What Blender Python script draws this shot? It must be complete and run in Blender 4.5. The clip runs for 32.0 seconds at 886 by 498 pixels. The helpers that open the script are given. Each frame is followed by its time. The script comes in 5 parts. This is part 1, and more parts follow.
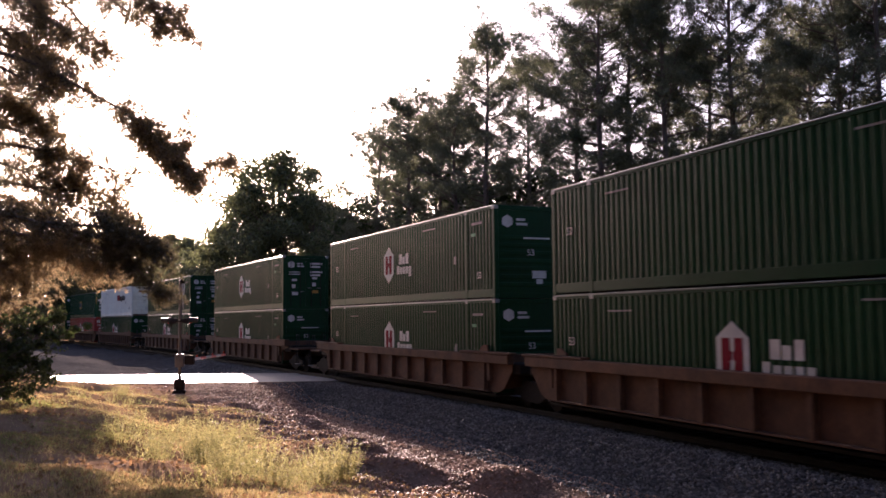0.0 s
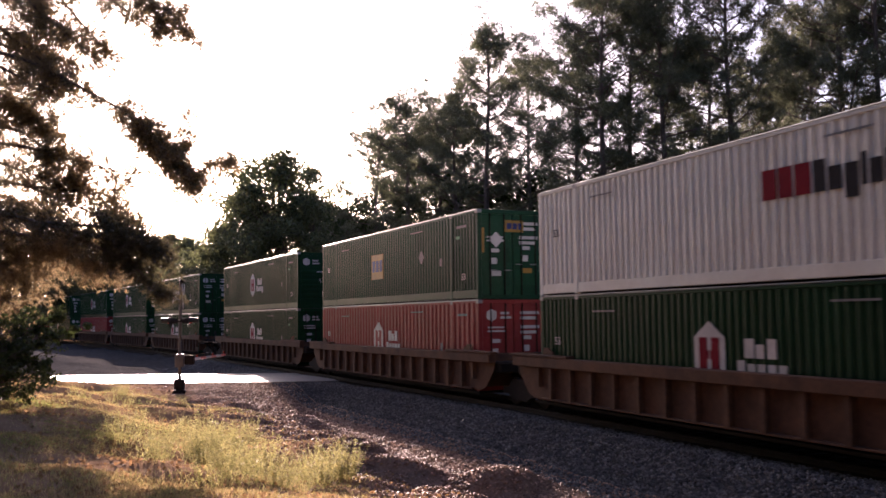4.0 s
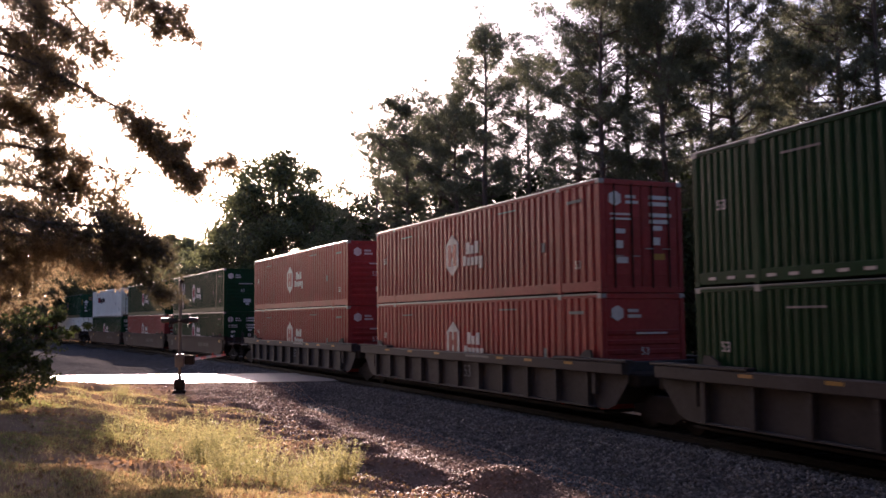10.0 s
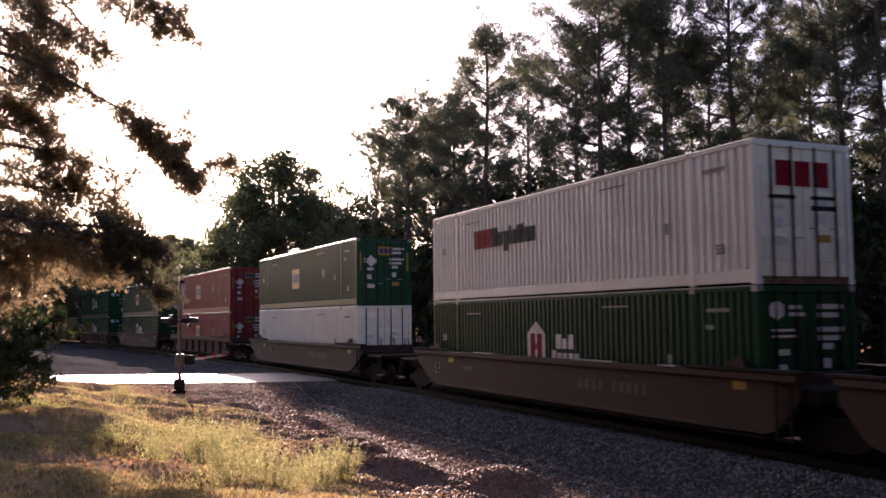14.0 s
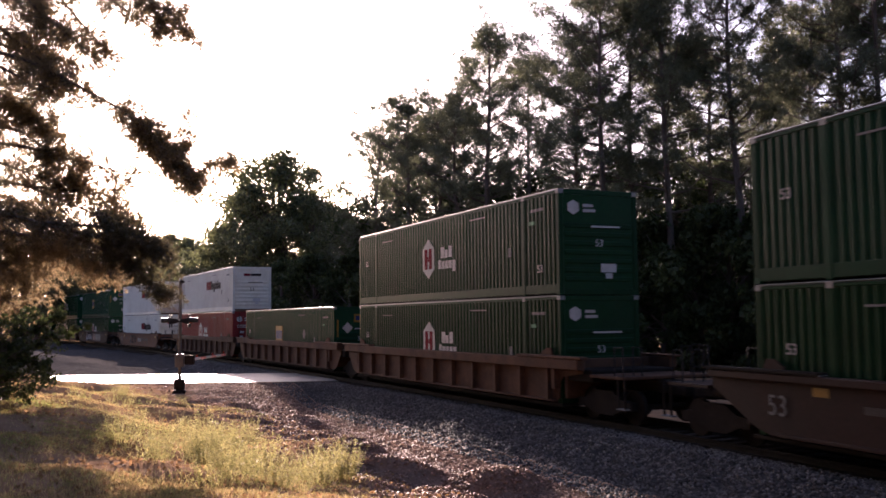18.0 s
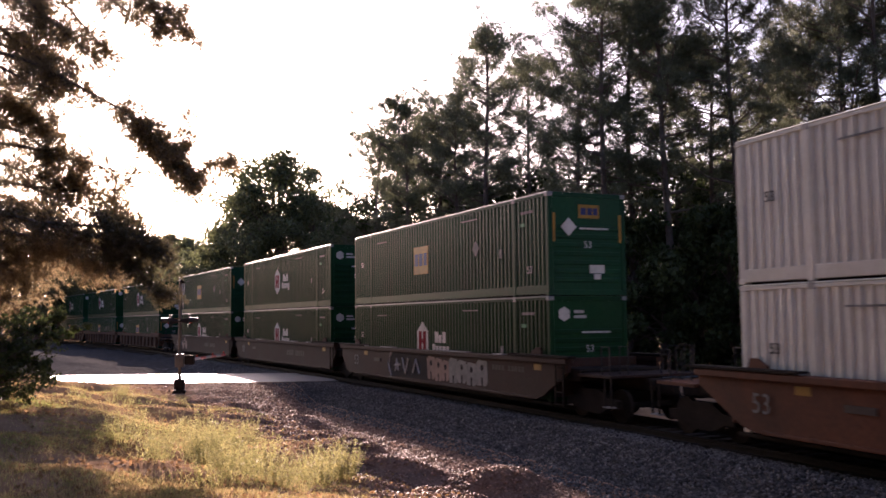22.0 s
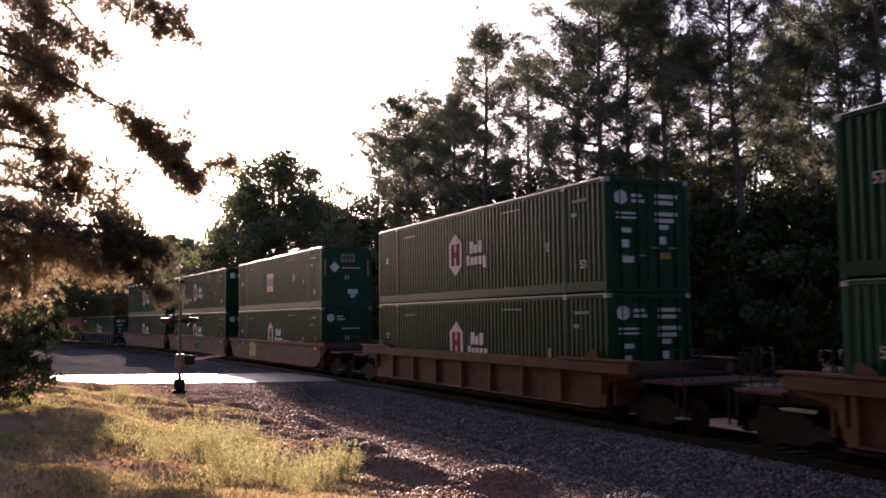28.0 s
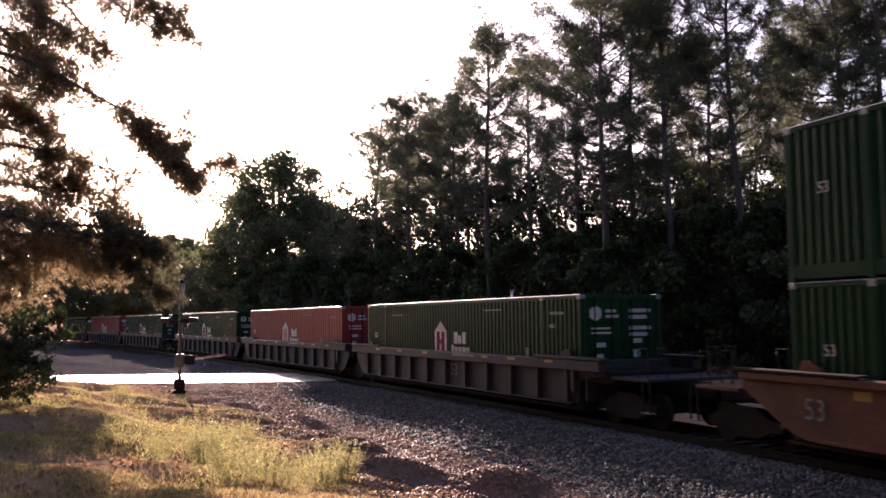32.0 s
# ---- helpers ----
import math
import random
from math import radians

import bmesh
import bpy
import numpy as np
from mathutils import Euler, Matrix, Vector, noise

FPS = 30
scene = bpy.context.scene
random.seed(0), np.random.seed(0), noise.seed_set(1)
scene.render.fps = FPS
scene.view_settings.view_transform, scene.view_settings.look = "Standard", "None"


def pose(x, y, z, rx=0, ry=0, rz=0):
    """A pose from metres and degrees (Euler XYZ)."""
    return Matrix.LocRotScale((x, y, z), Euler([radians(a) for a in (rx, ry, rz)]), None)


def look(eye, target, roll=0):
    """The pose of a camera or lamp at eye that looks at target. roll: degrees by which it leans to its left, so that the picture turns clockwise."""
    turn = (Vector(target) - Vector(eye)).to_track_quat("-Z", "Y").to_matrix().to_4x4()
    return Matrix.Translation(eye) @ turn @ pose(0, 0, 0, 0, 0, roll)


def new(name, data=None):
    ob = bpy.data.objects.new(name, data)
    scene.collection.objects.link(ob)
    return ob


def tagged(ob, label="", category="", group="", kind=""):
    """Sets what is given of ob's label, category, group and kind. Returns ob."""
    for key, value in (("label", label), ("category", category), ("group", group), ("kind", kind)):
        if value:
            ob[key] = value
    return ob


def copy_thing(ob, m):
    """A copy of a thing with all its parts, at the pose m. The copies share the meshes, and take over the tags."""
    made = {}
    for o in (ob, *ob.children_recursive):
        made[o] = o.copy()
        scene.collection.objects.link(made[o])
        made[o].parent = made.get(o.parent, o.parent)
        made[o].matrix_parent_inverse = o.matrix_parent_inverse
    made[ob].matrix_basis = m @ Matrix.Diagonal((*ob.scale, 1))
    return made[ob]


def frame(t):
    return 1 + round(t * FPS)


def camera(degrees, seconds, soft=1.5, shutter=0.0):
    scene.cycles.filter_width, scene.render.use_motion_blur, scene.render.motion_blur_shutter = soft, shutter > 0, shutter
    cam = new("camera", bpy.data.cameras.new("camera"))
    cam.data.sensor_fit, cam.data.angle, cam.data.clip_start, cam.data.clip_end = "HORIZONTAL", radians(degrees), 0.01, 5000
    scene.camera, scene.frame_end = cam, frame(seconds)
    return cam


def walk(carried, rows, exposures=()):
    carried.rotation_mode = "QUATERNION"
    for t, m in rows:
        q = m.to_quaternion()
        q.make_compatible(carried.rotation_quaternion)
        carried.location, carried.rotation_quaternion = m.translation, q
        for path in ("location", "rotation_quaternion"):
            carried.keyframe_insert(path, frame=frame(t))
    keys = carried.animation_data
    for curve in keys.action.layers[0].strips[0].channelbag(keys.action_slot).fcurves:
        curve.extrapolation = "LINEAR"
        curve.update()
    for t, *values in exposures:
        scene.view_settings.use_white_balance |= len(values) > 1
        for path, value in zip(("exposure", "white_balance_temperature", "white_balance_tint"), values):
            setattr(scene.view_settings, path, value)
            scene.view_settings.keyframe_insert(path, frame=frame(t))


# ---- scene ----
cam = camera(50.77, 32.0, 1.6, 0.14)
EYE = (0.0, 0.0, 2.654)
PITCH = 4.254
VIEW = look(EYE, (0, 100, 2.654 + 100 * math.tan(radians(PITCH))), -0.6)
walk(cam, [(0, VIEW), (32, VIEW)], [(0, 2.02, 6200, 37), (32, 2.02, 6200, 37)])

# ---- world and sun ----
SUN_AZ, SUN_EL = -18.0, 13.6      # degrees left of the view's axis, degrees up
world = bpy.data.worlds.new("world")
scene.world = world
world.use_nodes = True
wn = world.node_tree
sky = wn.nodes.new("ShaderNodeTexSky")
sky.sky_type, sky.sun_disc = "NISHITA", False
sky.sun_elevation, sky.sun_rotation = radians(SUN_EL), radians(SUN_AZ)
sky.air_density, sky.dust_density, sky.ozone_density = 0.8, 3.5, 1.5
wn.links.new(sky.outputs[0], wn.nodes["Background"].inputs[0])
wn.nodes["Background"].inputs[1].default_value = 0.069
sun_data = bpy.data.lights.new("sun", "SUN")
sun_data.energy, sun_data.angle, sun_data.color = 5.0, radians(0.53), (1.0, 0.83, 0.62)
sun = new("sun", sun_data)
SUN_DIR = Vector((math.sin(radians(SUN_AZ)) * math.cos(radians(SUN_EL)), math.cos(radians(SUN_AZ)) * math.cos(radians(SUN_EL)), math.sin(radians(SUN_EL))))
sun.matrix_world = look(SUN_DIR * 100, (0, 0, 0))


# ---- materials ----
def node(nt, kind, **inputs):
    n = nt.nodes.new(kind)
    for k, v in inputs.items():
        n.inputs[k.replace("_", " ")].default_value = v
    return n


def surface(name, a, b, rough=0.6, metal=0.0, scale=3.0, fine=40.0, bump=0.15, dist=0.01, spread=0.0, dirt=None, dirt_scale=0.8, dirt_amount=0.45, leaf=0.0, stretch=None, spec=0.5):
    """Two colours mixed by coarse and fine noise, dirt by a third, relief by the fine one."""
    m = bpy.data.materials.new(name)
    m.use_nodes = True
    nt = m.node_tree
    bsdf = nt.nodes["Principled BSDF"]
    geo = nt.nodes.new("ShaderNodeTexCoord")
    co = geo.outputs["Object"]
    if stretch:
        mp = nt.nodes.new("ShaderNodeMapping")
        mp.inputs["Scale"].default_value = stretch
        nt.links.new(co, mp.inputs[0])
        co = mp.outputs[0]
    n1 = node(nt, "ShaderNodeTexNoise", Scale=scale, Detail=5.0, Roughness=0.6)
    n2 = node(nt, "ShaderNodeTexNoise", Scale=fine, Detail=4.0, Roughness=0.65)
    for n in (n1, n2):
        nt.links.new(co, n.inputs["Vector"])
    add = nt.nodes.new("ShaderNodeMath")
    add.operation = "ADD"
    nt.links.new(n1.outputs[0], add.inputs[0])
    nt.links.new(n2.outputs[0], add.inputs[1])
    ramp = nt.nodes.new("ShaderNodeMapRange")
    ramp.inputs[1].default_value, ramp.inputs[2].default_value = 0.75, 1.25
    nt.links.new(add.outputs[0], ramp.inputs[0])
    mix = nt.nodes.new("ShaderNodeMix")
    mix.data_type = "RGBA"
    mix.inputs[6].default_value, mix.inputs[7].default_value = (*a, 1), (*b, 1)
    nt.links.new(ramp.outputs[0], mix.inputs[0])
    out = mix.outputs[2]
    if dirt:
        n3 = node(nt, "ShaderNodeTexNoise", Scale=dirt_scale, Detail=7.0, Roughness=0.7)
        nt.links.new(co, n3.inputs["Vector"])
        r3 = nt.nodes.new("ShaderNodeMapRange")
        r3.inputs[1].default_value, r3.inputs[2].default_value = 0.45, 0.75
        r3.inputs[4].default_value = dirt_amount
        nt.links.new(n3.outputs[0], r3.inputs[0])
        m3 = nt.nodes.new("ShaderNodeMix")
        m3.data_type = "RGBA"
        m3.inputs[7].default_value = (*dirt, 1)
        nt.links.new(r3.outputs[0], m3.inputs[0])
        nt.links.new(out, m3.inputs[6])
        out = m3.outputs[2]
    if spread:
        info = nt.nodes.new("ShaderNodeObjectInfo" if spread > 0 else "ShaderNodeNewGeometry")
        hv = nt.nodes.new("ShaderNodeHueSaturation")
        mr = nt.nodes.new("ShaderNodeMapRange")
        mr.inputs[3].default_value, mr.inputs[4].default_value = 1 - abs(spread), 1 + abs(spread)
        nt.links.new(info.outputs["Random" if spread > 0 else "Random Per Island"], mr.inputs[0])
        nt.links.new(mr.outputs[0], hv.inputs["Value"])
        nt.links.new(out, hv.inputs["Color"])
        out = hv.outputs[0]
    nt.links.new(out, bsdf.inputs["Base Color"])
    bsdf.inputs["Roughness"].default_value, bsdf.inputs["Metallic"].default_value = rough, metal
    bsdf.inputs["Specular IOR Level"].default_value = spec
    rr = nt.nodes.new("ShaderNodeMapRange")
    rr.inputs[3].default_value, rr.inputs[4].default_value = max(rough - 0.12, 0.03), min(rough + 0.12, 1)
    nt.links.new(n1.outputs[0], rr.inputs[0])
    nt.links.new(rr.outputs[0], bsdf.inputs["Roughness"])
    if bump:
        bp = nt.nodes.new("ShaderNodeBump")
        bp.inputs["Strength"].default_value, bp.inputs["Distance"].default_value = bump, dist
        nt.links.new(n2.outputs[0], bp.inputs["Height"])
        nt.links.new(bp.outputs[0], bsdf.inputs["Normal"])
    if leaf:
        tr = nt.nodes.new("ShaderNodeBsdfTranslucent")
        nt.links.new(out, tr.inputs[0])
        ms = nt.nodes.new("ShaderNodeMixShader")
        ms.inputs[0].default_value = leaf
        nt.links.new(bsdf.outputs[0], ms.inputs[1])
        nt.links.new(tr.outputs[0], ms.inputs[2])
        nt.links.new(ms.outputs[0], nt.nodes["Material Output"].inputs[0])
    return m


RUST = (0.09, 0.045, 0.025)
GRIME = (0.03, 0.028, 0.025)
M_GREEN = surface("green_paint", (0.006, 0.031, 0.0135), (0.009, 0.041, 0.018), 0.36, 0, 0.7, 9, 0.05, 0.004, 0.14, (0.022, 0.024, 0.02), 0.5, 0.38, spec=0.055)
M_EMGREEN = surface("bottle_green_paint", (0.008, 0.040, 0.021), (0.012, 0.052, 0.027), 0.36, 0, 0.7, 9, 0.05, 0.004, 0.14, GRIME, 0.5, 0.4, spec=0.07)
M_RED = surface("faded_red_paint", (0.185, 0.026, 0.025), (0.24, 0.04, 0.037), 0.4, 0, 0.7, 9, 0.05, 0.004, 0.12, RUST, 0.5, 0.4, spec=0.09)
M_WHITE = surface("white_paint", (0.53, 0.54, 0.485), (0.62, 0.63, 0.57), 0.45, 0, 0.7, 9, 0.04, 0.004, 0.05, (0.3, 0.24, 0.19), 0.45, 0.3, spec=0.1)
M_WHITEEND = surface("weathered_white_end", (0.58, 0.575, 0.49), (0.68, 0.67, 0.58), 0.5, 0, 0.9, 9, 0.05, 0.004, 0.05, (0.36, 0.23, 0.13), 1.1, 0.42, spec=0.1)
M_ORANGE = surface("oxide_orange_paint", (0.075, 0.042, 0.029), (0.115, 0.062, 0.041), 0.7, 0, 0.8, 12, 0.1, 0.006, 0.1, (0.03, 0.022, 0.02), 0.9, 0.85, spec=0.05)
M_BROWN = surface("oxide_brown_paint", (0.024, 0.0145, 0.0125), (0.042, 0.0235, 0.02), 0.65, 0, 0.8, 12, 0.1, 0.006, 0.12, GRIME, 0.6, 0.65, spec=0.08)
M_RUSSET = surface("russet_paint", (0.088, 0.038, 0.025), (0.13, 0.056, 0.035), 0.65, 0, 0.8, 12, 0.1, 0.006, 0.08, GRIME, 0.6, 0.65, spec=0.08)
M_GREY = surface("blue_grey_paint", (0.025, 0.024, 0.026), (0.047, 0.044, 0.047), 0.6, 0, 0.8, 12, 0.1, 0.006, 0.1, GRIME, 0.6, 0.6, spec=0.08)
M_STEEL = surface("dark_steel", (0.012, 0.010, 0.009), (0.026, 0.021, 0.018), 0.8, 0.0, 2, 30, 0.2, 0.006, spec=0.05)
M_RAIL = surface("rail_steel", (0.007, 0.006, 0.0055), (0.015, 0.012, 0.01), 0.7, 0.0, 2, 30, 0.15, 0.004, spec=0.08)
M_GALV = surface("galvanised_steel", (0.42, 0.43, 0.44), (0.55, 0.55, 0.55), 0.35, 0.8, 4, 40, 0.08, 0.003)
M_RUSTED = surface("rusted_white_paint", (0.05, 0.03, 0.02), (0.17, 0.11, 0.075), 0.7, 0, 2.5, 14, 0.15, 0.005, 0, RUST, 1.5, 0.5, spec=0.05)
M_SEAM = surface("dull_bare_metal", (0.16, 0.16, 0.16), (0.25, 0.25, 0.25), 0.6, 0.5, 4, 40, 0.08, 0.003)
# Shiny metal chosen to give the roof edges a sun glint.
M_TOPRAIL = surface("glint_top_rail", (0.11, 0.112, 0.108), (0.2, 0.2, 0.195), 0.32, 0.75, 4, 40, 0.06, 0.003, 0, GRIME, 1.5, 0.5)
M_LOGO = surface("white_vinyl", (0.38, 0.37, 0.36), (0.5, 0.49, 0.48), 0.5, 0, 3, 30, 0.03, 0.002, 0, GRIME, 0.9, 0.4, spec=0.1)
M_LOGORED = surface("red_vinyl", (0.13, 0.008, 0.016), (0.18, 0.014, 0.024), 0.6, 0, 3, 30, 0.03, 0.002, spec=0.02)
M_BLACK = surface("black_vinyl", (0.018, 0.018, 0.02), (0.03, 0.03, 0.033), 0.6, 0, 3, 30, 0.03, 0.002, spec=0.02)
M_YELLOW = surface("yellow_vinyl", (0.23, 0.135, 0.028), (0.30, 0.175, 0.036), 0.45, 0, 3, 30, 0.03, 0.002, 0, GRIME, 1.2, 0.4, spec=0.15)
M_BLUE = surface("navy_vinyl", (0.02, 0.03, 0.10), (0.03, 0.04, 0.13), 0.45, 0, 3, 30, 0.03, 0.002, spec=0.15)
M_PAINTMARK = surface("spray_paint", (0.12, 0.125, 0.125), (0.2, 0.205, 0.205), 0.55, 0, 3, 20, 0.03, 0.002, 0, GRIME, 2.0, 0.5, spec=0.1)
M_FADED = surface("faded_stencil", (0.05, 0.042, 0.038), (0.085, 0.074, 0.068), 0.6, 0, 3, 20, 0.03, 0.002, 0, GRIME, 2.0, 0.6, spec=0.08)
M_SPRAYGREEN = surface("green_spray_paint", (0.04, 0.17, 0.085), (0.06, 0.24, 0.12), 0.5, 0, 3, 20, 0.03, 0.002, 0, GRIME, 2.0, 0.5, spec=0.15)
M_SPRAYPINK = surface("pale_pink_spray_paint", (0.17, 0.115, 0.10), (0.25, 0.17, 0.15), 0.55, 0, 3, 20, 0.03, 0.002, 0, GRIME, 1.6, 0.5, spec=0.1)
M_SPRAYTAN = surface("tan_spray_paint", (0.30, 0.17, 0.06), (0.40, 0.24, 0.09), 0.55, 0, 3, 20, 0.03, 0.002, 0, RUST, 1.6, 0.5, spec=0.1)
M_STAIN = surface("rusty_stained_paint", (0.34, 0.24, 0.17), (0.58, 0.54, 0.50), 0.6, 0, 1.2, 6, 0.06, 0.004, 0, (0.30, 0.17, 0.08), 1.0, 0.5, spec=0.05)
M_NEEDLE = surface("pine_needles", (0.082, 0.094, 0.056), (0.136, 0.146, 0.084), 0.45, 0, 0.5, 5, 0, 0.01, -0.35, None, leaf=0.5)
# Needles made paler and warmer: backlight and glare are put into the colour.
M_NEEDLEWARM = surface("backlight_toned_needles", (0.16, 0.125, 0.066), (0.27, 0.20, 0.11), 0.36, 0, 0.5, 5, 0, 0.01, -0.35, None, leaf=0.74, spec=0.8)
# Darker copy of the same needles: the low boughs' dimness as colour.
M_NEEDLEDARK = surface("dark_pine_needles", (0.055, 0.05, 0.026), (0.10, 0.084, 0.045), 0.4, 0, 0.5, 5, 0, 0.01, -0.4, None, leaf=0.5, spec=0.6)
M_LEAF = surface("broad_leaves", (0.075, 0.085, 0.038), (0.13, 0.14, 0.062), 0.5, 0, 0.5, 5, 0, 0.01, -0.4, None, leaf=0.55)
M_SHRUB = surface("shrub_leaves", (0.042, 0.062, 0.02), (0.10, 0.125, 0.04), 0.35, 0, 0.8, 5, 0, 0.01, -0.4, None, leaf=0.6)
# Leaf colour darkened to stand in for the shade under the pines.
M_SHADE = surface("shade_darkened_leaves", (0.032, 0.045, 0.018), (0.065, 0.082, 0.03), 0.5, 0, 0.8, 5, 0, 0.01, -0.4, None, leaf=0.4, spec=0.2)
M_BARK = surface("pine_bark", (0.06, 0.045, 0.035), (0.13, 0.095, 0.075), 0.85, 0, 2.5, 14, 0.8, 0.03, 0.15, stretch=(1, 1, 0.3))
M_WEED = surface("weed_leaves", (0.235, 0.24, 0.088), (0.43, 0.36, 0.16), 0.6, 0, 1.5, 8, 0, 0.01, -0.45, None, leaf=0.5)
M_GRASS = surface("dry_grass", (0.20, 0.24, 0.06), (0.50, 0.345, 0.175), 0.6, 0, 0.55, 8, 0, 0.01, -0.4, None, leaf=0.45)
M_STONE = surface("ballast_stone", (0.058, 0.056, 0.056), (0.16, 0.154, 0.152), 0.6, 0, 6, 60, 0.2, 0.004, -0.55, spec=0.05)
M_DIRT = surface("brown_gravel", (0.185, 0.11, 0.08), (0.36, 0.232, 0.172), 0.6, 0, 4, 50, 0.2, 0.004, -0.55, spec=0.15)
M_ASPHALT = surface("worn_asphalt", (0.10, 0.10, 0.102), (0.15, 0.148, 0.145), 0.42, 0, 1.2, 90, 0.12, 0.004, 0, (0.2, 0.19, 0.18), 0.5, 0.4)
M_TIE = surface("creosoted_wood", (0.03, 0.023, 0.018), (0.06, 0.046, 0.036), 0.85, 0, 3, 30, 0.4, 0.01, 0.2, spec=0.1)
M_MAST = surface("weathered_aluminium", (0.07, 0.068, 0.066), (0.12, 0.115, 0.11), 0.5, 0.2, 4, 40, 0.08, 0.003)
M_GLOSS = surface("gloss_black_paint", (0.02, 0.02, 0.021), (0.03, 0.03, 0.031), 0.22, 0, 4, 40, 0.03, 0.002)
M_LENS = surface("red_lens", (0.30, 0.02, 0.015), (0.36, 0.03, 0.02), 0.12, 0, 8, 40, 0.0)
M_GATERED = surface("red_reflective_band", (0.5, 0.04, 0.03), (0.55, 0.06, 0.05), 0.3, 0, 8, 40, 0.0)


# ---- mesh helpers ----
class Mesh:
    """Collects corners and faces."""

    def __init__(self):
        self.v, self.f = [], []

    def add(self, verts, faces):
        k = len(self.v)
        self.v.extend(verts)
        self.f.extend([tuple(i + k for i in f) for f in faces])
        return self

    def box(self, x0, x1, y0, y1, z0, z1, c=0.0):
        """A box; c bevels all its edges."""
        if not c:
            p = [(x, y, z) for x in (x0, x1) for y in (y0, y1) for z in (z0, z1)]
            return self.add(p, [(0, 1, 3, 2), (4, 6, 7, 5), (0, 4, 5, 1), (2, 3, 7, 6), (0, 2, 6, 4), (1, 5, 7, 3)])
        bm = bmesh.new()
        bmesh.ops.create_cube(bm, size=1, matrix=Matrix.Translation(((x0 + x1) / 2, (y0 + y1) / 2, (z0 + z1) / 2)) @ Matrix.Diagonal((abs(x1 - x0), abs(y1 - y0), abs(z1 - z0), 1)))
        bmesh.ops.bevel(bm, geom=bm.edges[:], offset=c, segments=1, affect="EDGES")
        bm.verts.index_update()
        self.add([tuple(v.co) for v in bm.verts], [tuple(v.index for v in f.verts) for f in bm.faces])
        bm.free()
        return self

    def prism(self, outline, axis, a, b):
        """An outline pushed along an axis from a to b."""
        n = len(outline)
        def at(p, w):
            return {"x": (w, p[0], p[1]), "y": (p[0], w, p[1]), "z": (p[0], p[1], w)}[axis]
        self.add([at(p, a) for p in outline] + [at(p, b) for p in outline],
                 [tuple(range(n))[::-1], tuple(range(n, 2 * n))] + [(i, (i + 1) % n, n + (i + 1) % n, n + i) for i in range(n)])
        return self

    def tube(self, pts, radii, sides=6, cap=True):
        rings, k0 = [], len(self.v)
        pts = [Vector(p) for p in pts]
        verts, faces = [], []
        for i, p in enumerate(pts):
            d = (pts[min(i + 1, len(pts) - 1)] - pts[max(i - 1, 0)]).normalized()
            u = d.cross(Vector((0.31, 0.12, 0.94)) if abs(d.z) < 0.9 else Vector((1, 0, 0))).normalized()
            w = d.cross(u)
            verts += [tuple(p + (u * math.cos(a) + w * math.sin(a)) * radii[i]) for a in (2 * math.pi * j / sides for j in range(sides))]
        for i in range(len(pts) - 1):
            faces += [(i * sides + j, i * sides + (j + 1) % sides, (i + 1) * sides + (j + 1) % sides, (i + 1) * sides + j) for j in range(sides)]
        if cap:
            faces += [tuple(range(sides))[::-1], tuple(range((len(pts) - 1) * sides, len(pts) * sides))]
        return self.add(verts, faces)

    def data(self, name, material, smooth=False):
        me = bpy.data.meshes.new(name)
        me.from_pydata(self.v, [], self.f)
        me.materials.append(material)
        if smooth:
            me.polygons.foreach_set("use_smooth", [True] * len(me.polygons))
        me.update()
        return me


def part(name, mesh, material, parent=None, label="", smooth=False):
    ob = new(name, mesh if isinstance(mesh, bpy.types.Mesh) else mesh.data(name, material, smooth))
    if parent:
        ob.parent = parent
    return tagged(ob, label)


def thing(name, label, category, group="", kind=""):
    return tagged(new(name), label, category, group, kind)


def writing(text, size, m):
    """Flat letters as a mesh, centred, laid into the pose m."""
    cu = bpy.data.curves.new("letters", "FONT")
    cu.body, cu.size, cu.align_x, cu.align_y, cu.extrude = text, size, "CENTER", "CENTER", 0.004
    ob = bpy.data.objects.new("letters", cu)
    scene.collection.objects.link(ob)
    bpy.context.view_layer.update()
    me = bpy.data.meshes.new_from_object(ob.evaluated_get(bpy.context.evaluated_depsgraph_get()))
    bpy.data.objects.remove(ob)
    bpy.data.curves.remove(cu)
    me.transform(m)
    return me


# ---- the railway's line ----
KNOTS = (-60, -25, 10, 45, 80, 115, 150, 200)
BEND = (0.0, 0.00399, 0.00103, 0.00154, 0.00084, 0.00058, 0.00045, 0.0)
LINE_S = np.arange(-900.0, 1000.0, 0.5)
def _sum(a):
    c = np.concatenate([[0], np.cumsum((a[1:] + a[:-1]) / 2 * 0.5)])
    return c - np.interp(0, LINE_S, c)
LINE_H = 0.42902 + _sum(np.interp(LINE_S, KNOTS, BEND))
LINE_X, LINE_Y = 1.0172 + _sum(-np.sin(LINE_H)), 33.0 + _sum(np.cos(LINE_H))


def on_line(s, u=0.0):
    """x, y and heading at s metres along the track, u metres off it towards the camera's side."""
    h = float(np.interp(s, LINE_S, LINE_H))
    return float(np.interp(s, LINE_S, LINE_X)) - u * math.cos(h), float(np.interp(s, LINE_S, LINE_Y)) - u * math.sin(h), h


